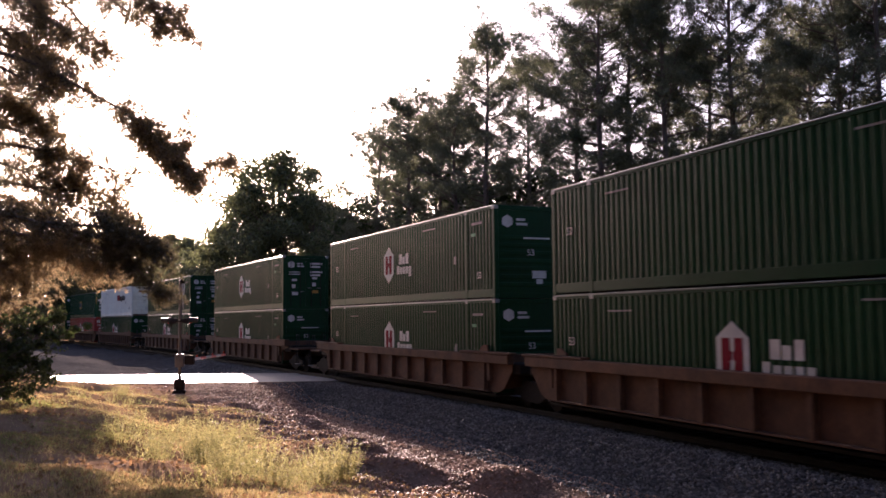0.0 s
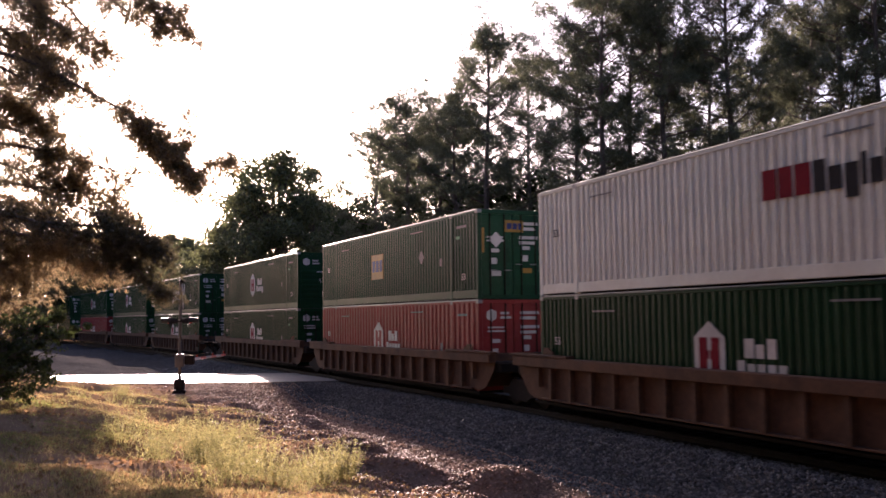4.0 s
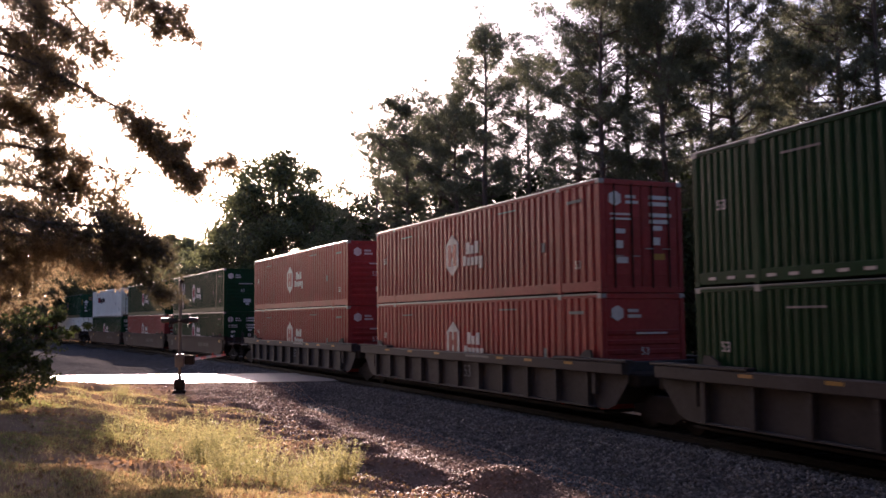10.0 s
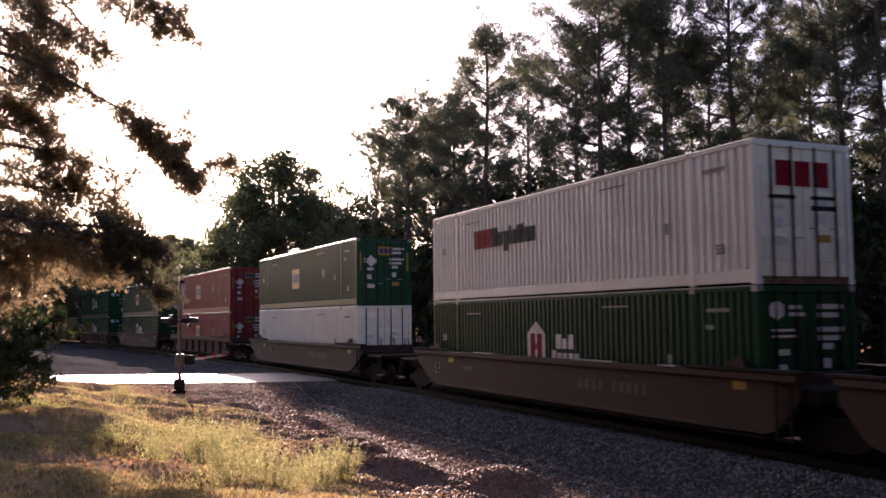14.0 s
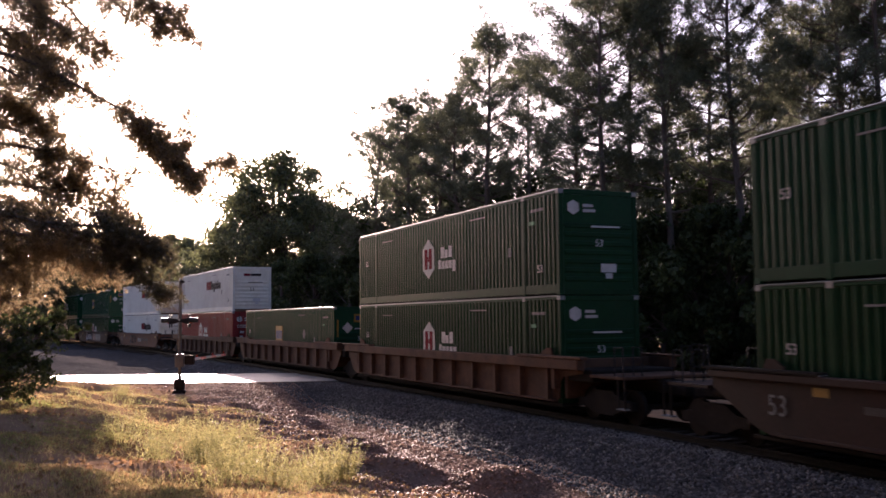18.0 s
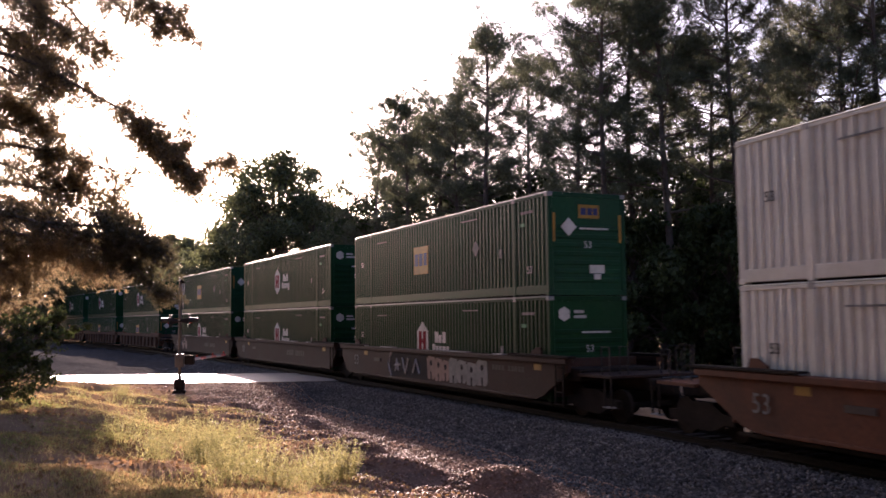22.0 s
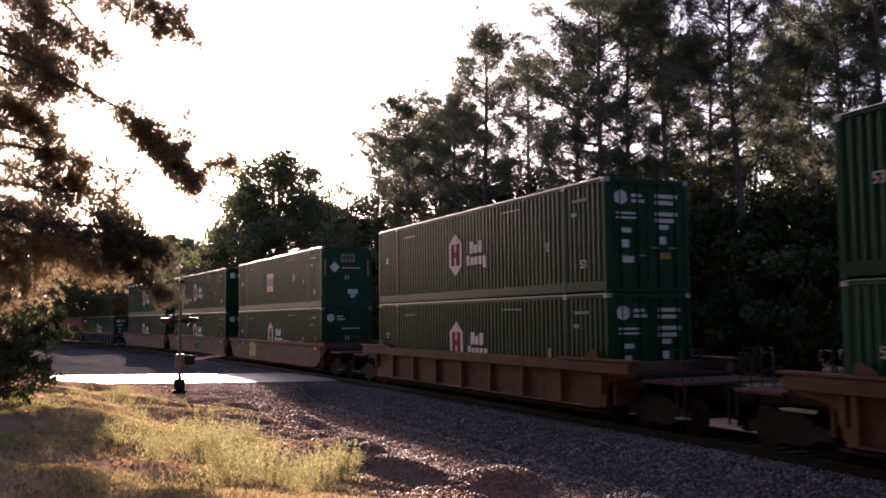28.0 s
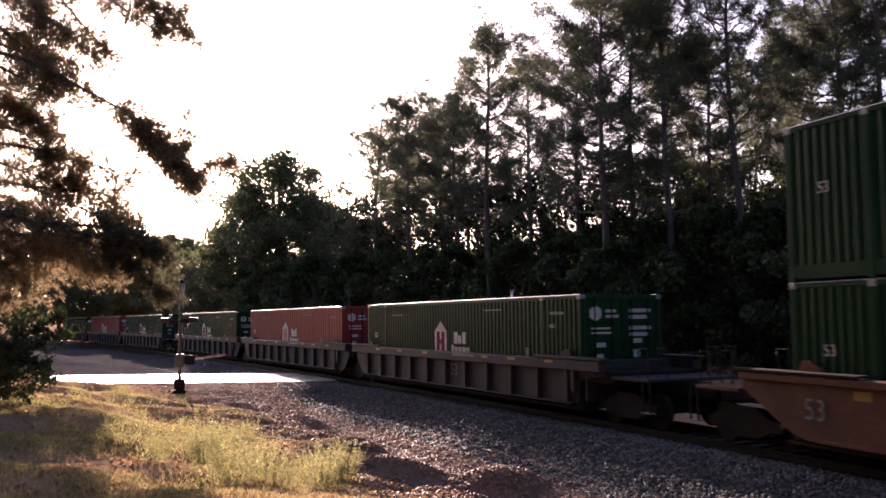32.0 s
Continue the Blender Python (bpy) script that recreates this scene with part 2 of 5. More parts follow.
NEAR = (LINE_S > -140) & (LINE_S < 420)
def line_coords(x, y):
    """s and u of places, in arrays."""
    x, y = np.asarray(x, float), np.asarray(y, float)
    s, u = np.zeros(x.size), np.zeros(x.size)
    lx, ly, lh, ls = LINE_X[NEAR], LINE_Y[NEAR], LINE_H[NEAR], LINE_S[NEAR]
    for a in range(0, x.size, 4000):
        xs, ys = x.ravel()[a:a + 4000], y.ravel()[a:a + 4000]
        i = ((xs[:, None] - lx) ** 2 + (ys[:, None] - ly) ** 2).argmin(1)
        s[a:a + 4000] = ls[i]
        u[a:a + 4000] = -(xs - lx[i]) * np.cos(lh[i]) - (ys - ly[i]) * np.sin(lh[i])
    return s.reshape(x.shape), u.reshape(x.shape)


def smooth01(t):
    t = np.clip(t, 0, 1)
    return t * t * (3 - 2 * t)


ROAD_Y0, ROAD_Y1 = 41.0, 47.6
def wobble(x, y, k):
    return np.sin(x * 1.7 * k + 0.3) * np.cos(y * 1.3 * k + 1.1) + 0.6 * np.sin(x * 3.1 * k - y * 2.3 * k) + 0.4 * np.sin(y * 4.7 * k + x * 1.1 * k)


# heaps on the eroded bank: x, y, half widths, height
MOUNDS = [(1.0, 19.1, 0.95, 0.6, 0.46), (-0.5, 19.8, 0.6, 0.45, 0.38), (0.3, 18.2, 0.6, 0.35, -0.12), (-1.35, 19.6, 0.5, 0.35, 0.22), (0.15, 18.9, 0.5, 0.3, -0.12), (-0.1, 20.3, 0.7, 0.3, 0.14), (1.5, 16.3, 0.7, 0.5, 0.14), (-3.0, 21.6, 0.9, 0.35, 0.2), (-2.2, 23.4, 1.1, 0.4, 0.16), (-4.6, 25.0, 1.0, 0.4, 0.16), (0.1, 16.4, 0.6, 0.35, 0.16)]


def ground_height(x, y):
    x, y = np.asarray(x, float), np.asarray(y, float)
    s, u = line_coords(x, y)
    lip = 7.4 + 0.5 * np.sin(s * 0.35) + 0.35 * np.sin(s * 0.9 + 1)
    z = np.where(u > 0, np.interp(u, [0, 0.85, 0.95, 1.8, 3.4, 5.8], [-0.22, -0.22, -0.165, -0.165, -0.68, -0.82]), np.interp(-u, [0, 1.75, 3.6, 7, 14], [-0.22, -0.22, -0.9, -0.9, -0.3]))
    bank = smooth01((u - lip + 1.4) / 2.6)
    z = z + bank * (0.62 + 0.12 * wobble(x, y, 0.55)) + smooth01((u - lip - 0.2) / 8.0) * 1.15
    z = z + smooth01((u - lip + 1.6) / 1.2) * smooth01((lip + 1.4 - u) / 1.4) * (0.10 + 0.11 * wobble(x, y, 0.8) + 0.05 * wobble(y, x, 2.1))
    for mx, my, rx, ry, mh in MOUNDS:
        z = z + mh * np.exp(-(((x - mx) / rx) ** 2 + ((y - my) / ry) ** 2) ** 1.5)
    z = z + 0.018 * wobble(x, y, 2.4) * (np.abs(u) > 1.8) + 0.012 * wobble(y, x, 0.37) * (u > 6)
    ramp = 3.5 + 6.5 * smooth01((u - 3.2) / 3.0)
    road = smooth01((y - ROAD_Y0 + ramp) / ramp) * smooth01((ROAD_Y1 + 9 - y) / 9.0) * (np.abs(x) < 400)
    z = z * (1 - road) + road * np.where(np.abs(u) < 1.7, -0.22, -0.07)
    far = smooth01((np.hypot(x, y - 30) - 60) / 60)
    return z * (1 - far) + far * np.where(np.abs(u) < 30, z, 0.2)


# ---- ground ----
def axis_steps(lo, hi, fine, reach):
    a = list(np.arange(lo, hi + fine / 2, fine))
    step, up, down = fine, hi, lo
    while up < reach:
        step *= 1.22
        up += step
        down -= step
        a.append(up)
        a.insert(0, down)
    return np.array(a)


def build_ground():
    xs, ys = axis_steps(-16, 20, 0.16, 3000), axis_steps(-6, 50, 0.16, 3000)
    gx, gy = np.meshgrid(xs, ys)
    z = ground_height(gx, gy)
    nx, ny = len(xs), len(ys)
    me = bpy.data.meshes.new("ground")
    co = np.stack([gx.ravel(), gy.ravel(), z.ravel()], 1)
    i = (np.arange(ny - 1)[:, None] * nx + np.arange(nx - 1)).ravel()
    quads = np.stack([i, i + 1, i + 1 + nx, i + nx], 1)
    me.vertices.add(len(co))
    me.vertices.foreach_set("co", co.ravel())
    me.loops.add(quads.size)
    me.loops.foreach_set("vertex_index", quads.ravel())
    me.polygons.add(len(quads))
    me.polygons.foreach_set("loop_start", np.arange(len(quads)) * 4)
    me.polygons.foreach_set("loop_total", np.full(len(quads), 4))
    mid = co[quads].mean(1)
    s, u = line_coords(mid[:, 0], mid[:, 1])
    edge = 3.9 + 0.3 * np.sin(s * 0.4) + 0.3 * wobble(mid[:, 0], mid[:, 1], 0.9)
    lawn = 9.6 + 0.9 * np.sin(s * 0.3 + 2) + 0.5 * wobble(mid[:, 0], mid[:, 1], 0.6)
    zone = np.where(u > lawn, 2, np.where(u > edge, 1, np.where(u > -5, 0, 2)))
    zone = np.where((mid[:, 1] > ROAD_Y1 - 0.5) & (u > -5) & (u < 80), 0, zone)
    me.polygons.foreach_set("material_index", zone.astype(np.int32))
    me.polygons.foreach_set("use_smooth", np.ones(len(quads), bool))
    for m in (M_BALLASTBED, M_SOIL, M_LAWN):
        me.materials.append(m)
    me.update()
    me.validate()
    tagged(new("ground", me), "grey ballast, brown gravel bank and patchy lawn", "ground", kind="structure")


M_BALLASTBED = surface("ballast_bed", (0.042, 0.041, 0.041), (0.092, 0.089, 0.088), 0.75, 0, 3, 22, 1.0, 0.05, 0, (0.09, 0.085, 0.08), 0.35, 0.5, spec=0.0)
M_SOIL = surface("brown_soil", (0.15, 0.092, 0.065), (0.31, 0.21, 0.16), 0.8, 0, 2.5, 25, 1.0, 0.04, 0, (0.08, 0.055, 0.04), 0.6, 0.6, spec=0.0)
M_LAWN = surface("patchy_lawn", (0.21, 0.13, 0.075), (0.37, 0.24, 0.15), 0.95, 0, 1.2, 30, 0.8, 0.03, 0, (0.16, 0.11, 0.075), 0.45, 0.7, spec=0.0)
build_ground()


def ground_at(x, y):
    return float(ground_height(np.array([x]), np.array([y]))[0])


def strip(name, y0, y1, x0, x1, lift, material, label, step=1.0, gap=1.62):
    """A sheet of road on both sides of the rails."""
    m = Mesh()
    for a, b in ((x0, None), (None, x1)):
        rows = np.arange(y0, y1 + 0.01, (y1 - y0) / 16)
        for k in range(16):
            edge = []
            for y in (rows[k], rows[k + 1]):
                s, u = line_coords(np.array([0.0]), np.array([y]))
                i = np.abs(LINE_Y - y).argmin()
                edge.append(float(LINE_X[i]) + (-gap if a is not None else gap) / math.cos(LINE_H[i]))
            n = 40
            for j in range(n):
                q = []
                for y, e, t in ((rows[k], edge[0], j), (rows[k], edge[0], j + 1), (rows[k + 1], edge[1], j + 1), (rows[k + 1], edge[1], j)):
                    f = t / n
                    x = a + (e - a) * (1 - (1 - f) ** 2) if a is not None else e + (b - e) * f * f
                    q.append((x, y, -0.02 + lift + 0.025 * math.sin((y - y0) / (y1 - y0) * math.pi)))
                m.add(q, [(0, 1, 2, 3)])
    return tagged(part(name, m, material, None, smooth=True), label, "road", kind="structure")


strip("road", ROAD_Y0, ROAD_Y1, -220, 160, 0.0, M_ASPHALT, "worn grey asphalt road over the crossing")


# ---- track ----
def build_track():
    track = thing("track", "steel rails on dark wooden sleepers in grey ballast", "railway track", kind="structure")
    for off, side in ((0.7555, 1), (-0.7555, -1)):
        m = Mesh()
        prof = [(-0.07, -0.17), (0.07, -0.17), (0.07, -0.155), (0.012, -0.14), (0.012, -0.045), (0.037, -0.035), (0.037, -0.004), (0.03, 0), (-0.03, 0), (-0.037, -0.004), (-0.037, -0.035), (-0.012, -0.045), (-0.012, -0.14), (-0.07, -0.155)]
        steps = np.arange(-60, 240, 2.0)
        n = len(prof)
        for s in steps:
            x, y, h = on_line(s, off)
            m.v += [(x - a * math.cos(h), y - a * math.sin(h), b) for a, b in prof]
        for i in range(len(steps) - 1):
            m.f += [(i * n + j, i * n + (j + 1) % n, (i + 1) * n + (j + 1) % n, (i + 1) * n + j) for j in range(n)]
        part("rail", m, M_RAIL, track)
    tie = Mesh().box(-1.3, 1.3, -0.115, 0.115, -0.36, -0.172, 0.01).data("sleeper", M_TIE)
    for k in range(240):
        x, y, h = on_line(-40 + k * 0.56)
        ob = part("sleeper", tie, M_TIE, track)
        ob.matrix_basis = pose(x, y, 0.001 * (k % 3), 0, 0, math.degrees(h))


build_track()


# ---- stones ----
def scatter_stones(name, label, material, count, pick, size, seed):
    rng = np.random.default_rng(seed)
    base = np.array([(1, 0, 0), (-1, 0, 0), (0, 1, 0), (0, -1, 0), (0, 0, 1), (0, 0, -1)], float)
    tri = np.array([(0, 2, 4), (2, 1, 4), (1, 3, 4), (3, 0, 4), (2, 0, 5), (1, 2, 5), (3, 1, 5), (0, 3, 5)])
    x, y = pick(rng, count)
    z = ground_height(x, y)
    n = len(x)
    r = rng.uniform(*size, (n, 1, 1)) * rng.uniform(0.6, 1.2, (n, 6, 1))
    a = rng.uniform(0, 6.28, n)
    tilt = rng.uniform(-0.6, 0.6, (n, 2))
    v = base[None] * r * np.array([1.15, 0.95, 0.7])
    v[:, :, 2] += v[:, :, 0] * tilt[:, :1] + v[:, :, 1] * tilt[:, 1:]
    c, d = np.cos(a)[:, None], np.sin(a)[:, None]
    w = np.stack([v[:, :, 0] * c - v[:, :, 1] * d + x[:, None], v[:, :, 0] * d + v[:, :, 1] * c + y[:, None], v[:, :, 2] + z[:, None] + 0.01], 2)
    raw_mesh(name, label, "stones", material, w.reshape(-1, 3), (tri[None] + np.arange(n)[:, None, None] * 6).reshape(-1, 3))


def raw_mesh(name, label, category, material, co, tris, parent=None, kind="stuff"):
    me = tri_data(name, material, co, tris)
    ob = new(name, me)
    if parent:
        ob.parent = parent
    else:
        tagged(ob, label, category, kind=kind)
    return ob


def tri_data(name, material, co, tris):
    me = bpy.data.meshes.new(name)
    me.vertices.add(len(co))
    me.vertices.foreach_set("co", np.asarray(co, np.float32).ravel())
    me.loops.add(tris.size)
    me.loops.foreach_set("vertex_index", tris.astype(np.int32).ravel())
    me.polygons.add(len(tris))
    me.polygons.foreach_set("loop_start", np.arange(len(tris)) * 3)
    me.polygons.foreach_set("loop_total", np.full(len(tris), 3))
    me.materials.append(material)
    me.update()
    return me


def pick_ballast(rng, n):
    s = -24 + 66 * rng.random(n) ** 1.4
    u = 1.0 + 3.4 * rng.random(n) ** 1.1
    h, x, y = np.interp(s, LINE_S, LINE_H), np.interp(s, LINE_S, LINE_X), np.interp(s, LINE_S, LINE_Y)
    x, y = x - u * np.cos(h), y - u * np.sin(h)
    keep = (y < ROAD_Y0 - 0.2) | (y > ROAD_Y1 + 0.2)
    return x[keep], y[keep]


def pick_bank(rng, n):
    s = -20 + 45 * rng.random(n) ** 1.2
    u = np.clip(rng.normal(6.4, 1.6, n), 3.6, 10)
    h, x, y = np.interp(s, LINE_S, LINE_H), np.interp(s, LINE_S, LINE_X), np.interp(s, LINE_S, LINE_Y)
    x, y = x - u * np.cos(h), y - u * np.sin(h)
    keep = (y < ROAD_Y0 - 0.2)
    return x[keep], y[keep]


scatter_stones("ballast", "loose grey crushed ballast stones beside the track", M_STONE, 40000, pick_ballast, (0.025, 0.055), 3)
scatter_stones("bank_gravel", "brown gravel and clods on the eroded bank", M_DIRT, 42000, pick_bank, (0.012, 0.05), 4)


# ---- containers ----
CL, CH, CW = 8.077, 2.896, 1.295
POSTX = 6.096
PAINT = {"green": (M_GREEN, "dark green"), "bottle": (M_EMGREEN, "bottle green"), "red": (M_RED, "faded red"), "white": (M_WHITE, "white")}


def corrugated(x0, x1, z0, z1, y, out, pitch=0.32, depth=0.034):
    """A wall of upright folds between two posts; out is -1 or 1."""
    m = Mesh()
    n = max(1, round((x1 - x0) / pitch))
    p = (x1 - x0) / n
    xs = []
    for k in range(n):
        xs += [(x0 + (k + a) * p, d) for a, d in ((0, 0), (0.26, 0), (0.39, 1), (0.82, 1), (0.88, 0.2), (0.91, 0.09))]
    xs.append((x1, 0))
    for x, d in xs:
        yy = y - out * depth * d
        m.v += [(x, yy, z0), (x, yy, z1)]
    for k in range(len(xs) - 1):
        q = (2 * k, 2 * k + 2, 2 * k + 3, 2 * k + 1)
        m.f.append(q if out < 0 else q[::-1])
    return m


def hexagon(m, cx, cz, w, h, x0, x1, plane, thick):
    pts = [(cx, cz + h / 2), (cx + w / 2, cz + h * 0.26), (cx + w / 2, cz - h * 0.26), (cx, cz - h / 2), (cx - w / 2, cz - h * 0.26), (cx - w / 2, cz + h * 0.26)]
    return m.prism(pts, plane, x0, x1)


def bars(name, boxes, material, c, label):
    """Separate bars, one part each: boxes of (a0, a1, z0, z1) across an end at x, or along a side at y."""
    for x0, x1, y0, y1, z0, z1 in boxes:
        part(name, Mesh().box(x0, x1, y0, y1, z0, z1), material, c, label)


CONTAINERS = {}
FOLD = {"green": 0.235, "bottle": 0.235, "white": 0.25, "red": 0.33}


def container(color, logo, end, extra=""):
    """One 53-foot box. Its leading end is at +x, the track's outer side at -y."""
    key = (color, logo, end, extra)
    if key in CONTAINERS:
        return copy_thing(CONTAINERS[key], Matrix())
    mat, word = PAINT[color]
    mark = {"hex": "white hexagon mark", "square": "yellow square mark", "bars": "red and black lettering", "plain": "bare sides"}[logo]
    face = {"door": "doors", "bulk": "bulkhead"}[end]
    c = thing("shipping_container", f"{word} corrugated container, {mark}, {face} leading{dict(dashes=', reflective dashes', stain=', rust-stained end').get(extra, '')}", "container", "containers on the train")
    CONTAINERS[key] = c
    for side in (-1, 1):
        y = side * (CW - 0.012)
        for a, b in ((-CL + 0.12, -POSTX - 0.08), (-POSTX + 0.08, POSTX - 0.08), (POSTX + 0.08, CL - 0.12)) if side < 0 else ((-CL + 0.12, CL - 0.12),):
            part("side_panel", corrugated(a, b, 0.29, CH - 0.09, y, side, FOLD[color]), mat, c)
        part("bottom_rail", Mesh().box(-CL + 0.1, CL - 0.1, side * (CW - 0.01), side * (CW - 0.1), 0.04, 0.3, 0.012), mat, c)
        part("top_rail", Mesh().box(-CL + 0.1, CL - 0.1, side * CW, side * (CW - 0.08), CH - 0.1, CH - 0.035, 0.008), mat, c)
        # On coloured boxes the edge is bare metal, added for the sun's glint.
        part("roof_edge", Mesh().box(-CL + 0.1, CL - 0.1, side * (CW - 0.004), side * (CW - 0.1), CH - 0.034, CH + 0.012, 0.018), M_TOPRAIL if color != "white" else mat, c, "bare metal roof edge added for sun glint" if color != "white" else "")
        for px in (-POSTX, POSTX) if side < 0 else ():
            part("stacking_post", Mesh().box(px - 0.085, px + 0.085, side * (CW + 0.002), side * (CW - 0.09), 0.0, CH, 0.012), mat, c)
        for px in (-1, 1):
            part("corner_post", Mesh().box(px * CL, px * (CL - 0.14), side * (CW - 0.003), side * (CW - 0.15), 0.12, CH - 0.12, 0.012), mat, c)
            for z in (0, CH - 0.12):
                part("corner_casting", Mesh().box(px * (CL + 0.004), px * (CL - 0.178), side * (CW + 0.003), side * (CW - 0.162), z, z + 0.12, 0.01), M_SEAM if (z and color != "white") else mat, c)
    roof = Mesh()
    n = 40
    for k in range(n):
        a, b = -CL + 0.1 + k * (2 * CL - 0.2) / n, -CL + 0.1 + (k + 1) * (2 * CL - 0.2) / n
        q = [(a, 0), (a + 0.16, 0), (a + 0.2, 0.02), (b - 0.04, 0.02), (b, 0)]
        for (xa, za), (xb, zb) in zip(q, q[1:]):
            roof.add([(xa, -CW + 0.07, CH - 0.03 + za), (xb, -CW + 0.07, CH - 0.03 + zb), (xb, CW - 0.07, CH - 0.03 + zb), (xa, CW - 0.07, CH - 0.03 + za)], [(0, 1, 2, 3)])
    part("roof", roof, mat, c)
    part("floor", Mesh().box(-CL + 0.05, CL - 0.05, -CW + 0.11, CW - 0.11, 0.03, 0.14), M_STEEL, c)
    part("rear_end", Mesh().box(-CL + 0.02, -CL + 0.06, -CW + 0.15, CW - 0.15, 0.1, CH - 0.1), mat, c)
    xf = CL - 0.03
    face_mat = M_WHITEEND if color == "white" else mat
    ink = M_BLACK if color == "white" else M_LOGO
    front = pose(CL + 0.012, 0, 0) @ Matrix(((0, 0, 1, 0), (1, 0, 0, 0), (0, 1, 0, 0), (0, 0, 0, 1)))
    part("end_sill", Mesh().box(CL - 0.1, CL - 0.004, -CW + 0.15, CW - 0.15, 0.0, 0.16, 0.01), M_RUSTED if color == "white" else mat, c)
    part("end_header", Mesh().box(CL - 0.1, CL - 0.004, -CW + 0.15, CW - 0.15, CH - 0.14, CH, 0.01), mat, c)
    if end == "bulk":
        part("bulkhead", Mesh().box(xf - 0.04, xf, -CW + 0.145, CW - 0.145, 0.15, CH - 0.13), face_mat, c)
        for k in range(7):
            z = 0.36 + k * 0.245
            part("rib", Mesh().prism([(xf - 0.002, z), (xf + 0.025, z + 0.03), (xf + 0.025, z + 0.12), (xf - 0.002, z + 0.15)], "y", -CW + 0.2, CW - 0.2), face_mat, c)
        me = writing("53", 0.28, Matrix.Translation((0, 0, 0)) @ pose(0, 0, 1.42) @ front)
        me.materials.append(ink)
        part("size_mark", me, ink, c, "painted length number 53")
        bars("notice", ((CL, CL + 0.006, 0.05, 0.55, 0.62, 0.86), (CL, CL + 0.006, 0.2, 0.42, 0.45, 0.6)), M_LOGO, c, "white notice plate")
        part("lettering", Mesh().box(CL, CL + 0.006, -0.25, 0.7, 1.86, 1.91), ink, c, "thin line of lettering as a bar")
    else:
        for side in (-1, 1):
            y0, y1 = (-CW + 0.15, -0.012) if side < 0 else (0.012, CW - 0.15)
            d = part("door", Mesh().box(xf - 0.045, xf - 0.005, y0, y1, 0.16, CH - 0.14, 0.008), face_mat, c)
            for k in range(3):
                z = 0.45 + k * 0.74
                part("door_panel", Mesh().box(xf - 0.006, xf + 0.006, y0 + 0.06, y1 - 0.06, z, z + 0.5, 0.005), mat, d)
            for yy in (y0 + 0.3, y1 - 0.3):
                part("lock_rod", Mesh().tube([(xf + 0.035, yy, 0.12), (xf + 0.035, yy, CH - 0.1)], [0.023, 0.023], 6), M_STEEL, d, "dark rusted lock rod")
                part("rod_handle", Mesh().box(xf + 0.045, xf + 0.065, min(yy, yy + side * -0.22), max(yy, yy + side * -0.22), 1.02 + 0.1 * side, 1.045 + 0.1 * side), M_SEAM, d)
            for k in range(3):
                z = 0.8 + k * 0.38 + 0.05 * side
                part("label_plate", Mesh().box(xf + 0.008, xf + 0.014, y0 + 0.36, y0 + 0.36 + (0.34, 0.2, 0.28)[k], z, z + (0.16, 0.2, 0.12)[k]), M_YELLOW if (side > 0 and k == 0) else M_LOGO, d, "reflective label")
        if color != "white":
            for k in range(4):
                part("lettering", Mesh().box(xf + 0.008, xf + 0.014, 0.25, 0.95 - 0.1 * (k % 2), 2.42 - k * 0.17 - (0.12 if k > 1 else 0), 2.52 - k * 0.17 - (0.12 if k > 1 else 0)), M_LOGO, c, "lettering as bars")
            bars("lettering", ((xf + 0.008, xf + 0.014, -0.95, -0.35, 1.98, 2.03), (xf + 0.008, xf + 0.014, -0.95, -0.3, 1.86, 1.91)), M_LOGO, c, "lettering as bars")
    if logo == "hex":
        part("end_mark", hexagon(Mesh(), -0.82, 2.4, 0.36, 0.4, CL, CL + 0.008, "x", 0), M_LOGO, c, "small white hexagon")
        bars("end_lettering", ((CL, CL + 0.006, -0.5, -0.18, 2.42, 2.5), (CL, CL + 0.006, -0.5, -0.1, 2.28, 2.36)), M_LOGO, c, "lettering as bars")
        yb = -CW - 0.006
        part("side_mark", hexagon(Mesh(), -0.74, 1.5, 0.98, 1.4, yb, yb + 0.012, "y", 0), M_LOGO, c, "tall white hexagon")
        for k in (-1, 1):
            half = [(0.32, 1.14), (0.07, 1.14), (0.07, 1.4), (0.02, 1.42), (0.02, 1.58), (0.07, 1.6), (0.07, 1.86), (0.32, 1.86)]
            part("emblem_bar", Mesh().prism([(-0.74 + k * px, pz) for px, pz in half], "y", yb - 0.008, yb), M_LOGORED if color != "red" else mat, c, "upright bar within the hexagon")
        rows = [(0.34 + k * 0.32, w, 1.47, 1.47 + h) for k, (w, h) in enumerate(((0.27, 0.38), (0.22, 0.27), (0.24, 0.38)))]
        rows += [(0.12 + k * 0.29, 0.21, 1.1 if k < 4 else 0.98, 1.42 if k == 0 else 1.36) for k in range(5)]
        bars("side_lettering", [(x, x + w, yb, yb + 0.012, z0, z1) for x, w, z0, z1 in rows], M_LOGO, c, "white lettering as bars")
    elif logo == "square":
        yb = -CW - 0.006
        tone = M_YELLOW
        part("side_mark", Mesh().box(-1.5, -0.2, yb, yb + 0.012, 1.0, 2.0), tone, c, "yellow square")
        bars("side_lettering", ((-1.38, -1.08, yb - 0.008, yb, 1.3, 1.75), (-1.0, -0.66, yb - 0.008, yb, 1.3, 1.75), (-0.58, -0.3, yb - 0.008, yb, 1.3, 1.75)), M_BLUE, c, "dark lettering as bars")
        part("side_diamond", Mesh().prism([(3.6, 1.85), (3.85, 1.6), (3.6, 1.35), (3.35, 1.6)], "y", yb, yb + 0.012), M_PAINTMARK, c, "white diamond")
        part("end_mark", Mesh().box(CL, CL + 0.008, -0.3, 0.4, 2.18, 2.56), tone, c, "yellow plate")
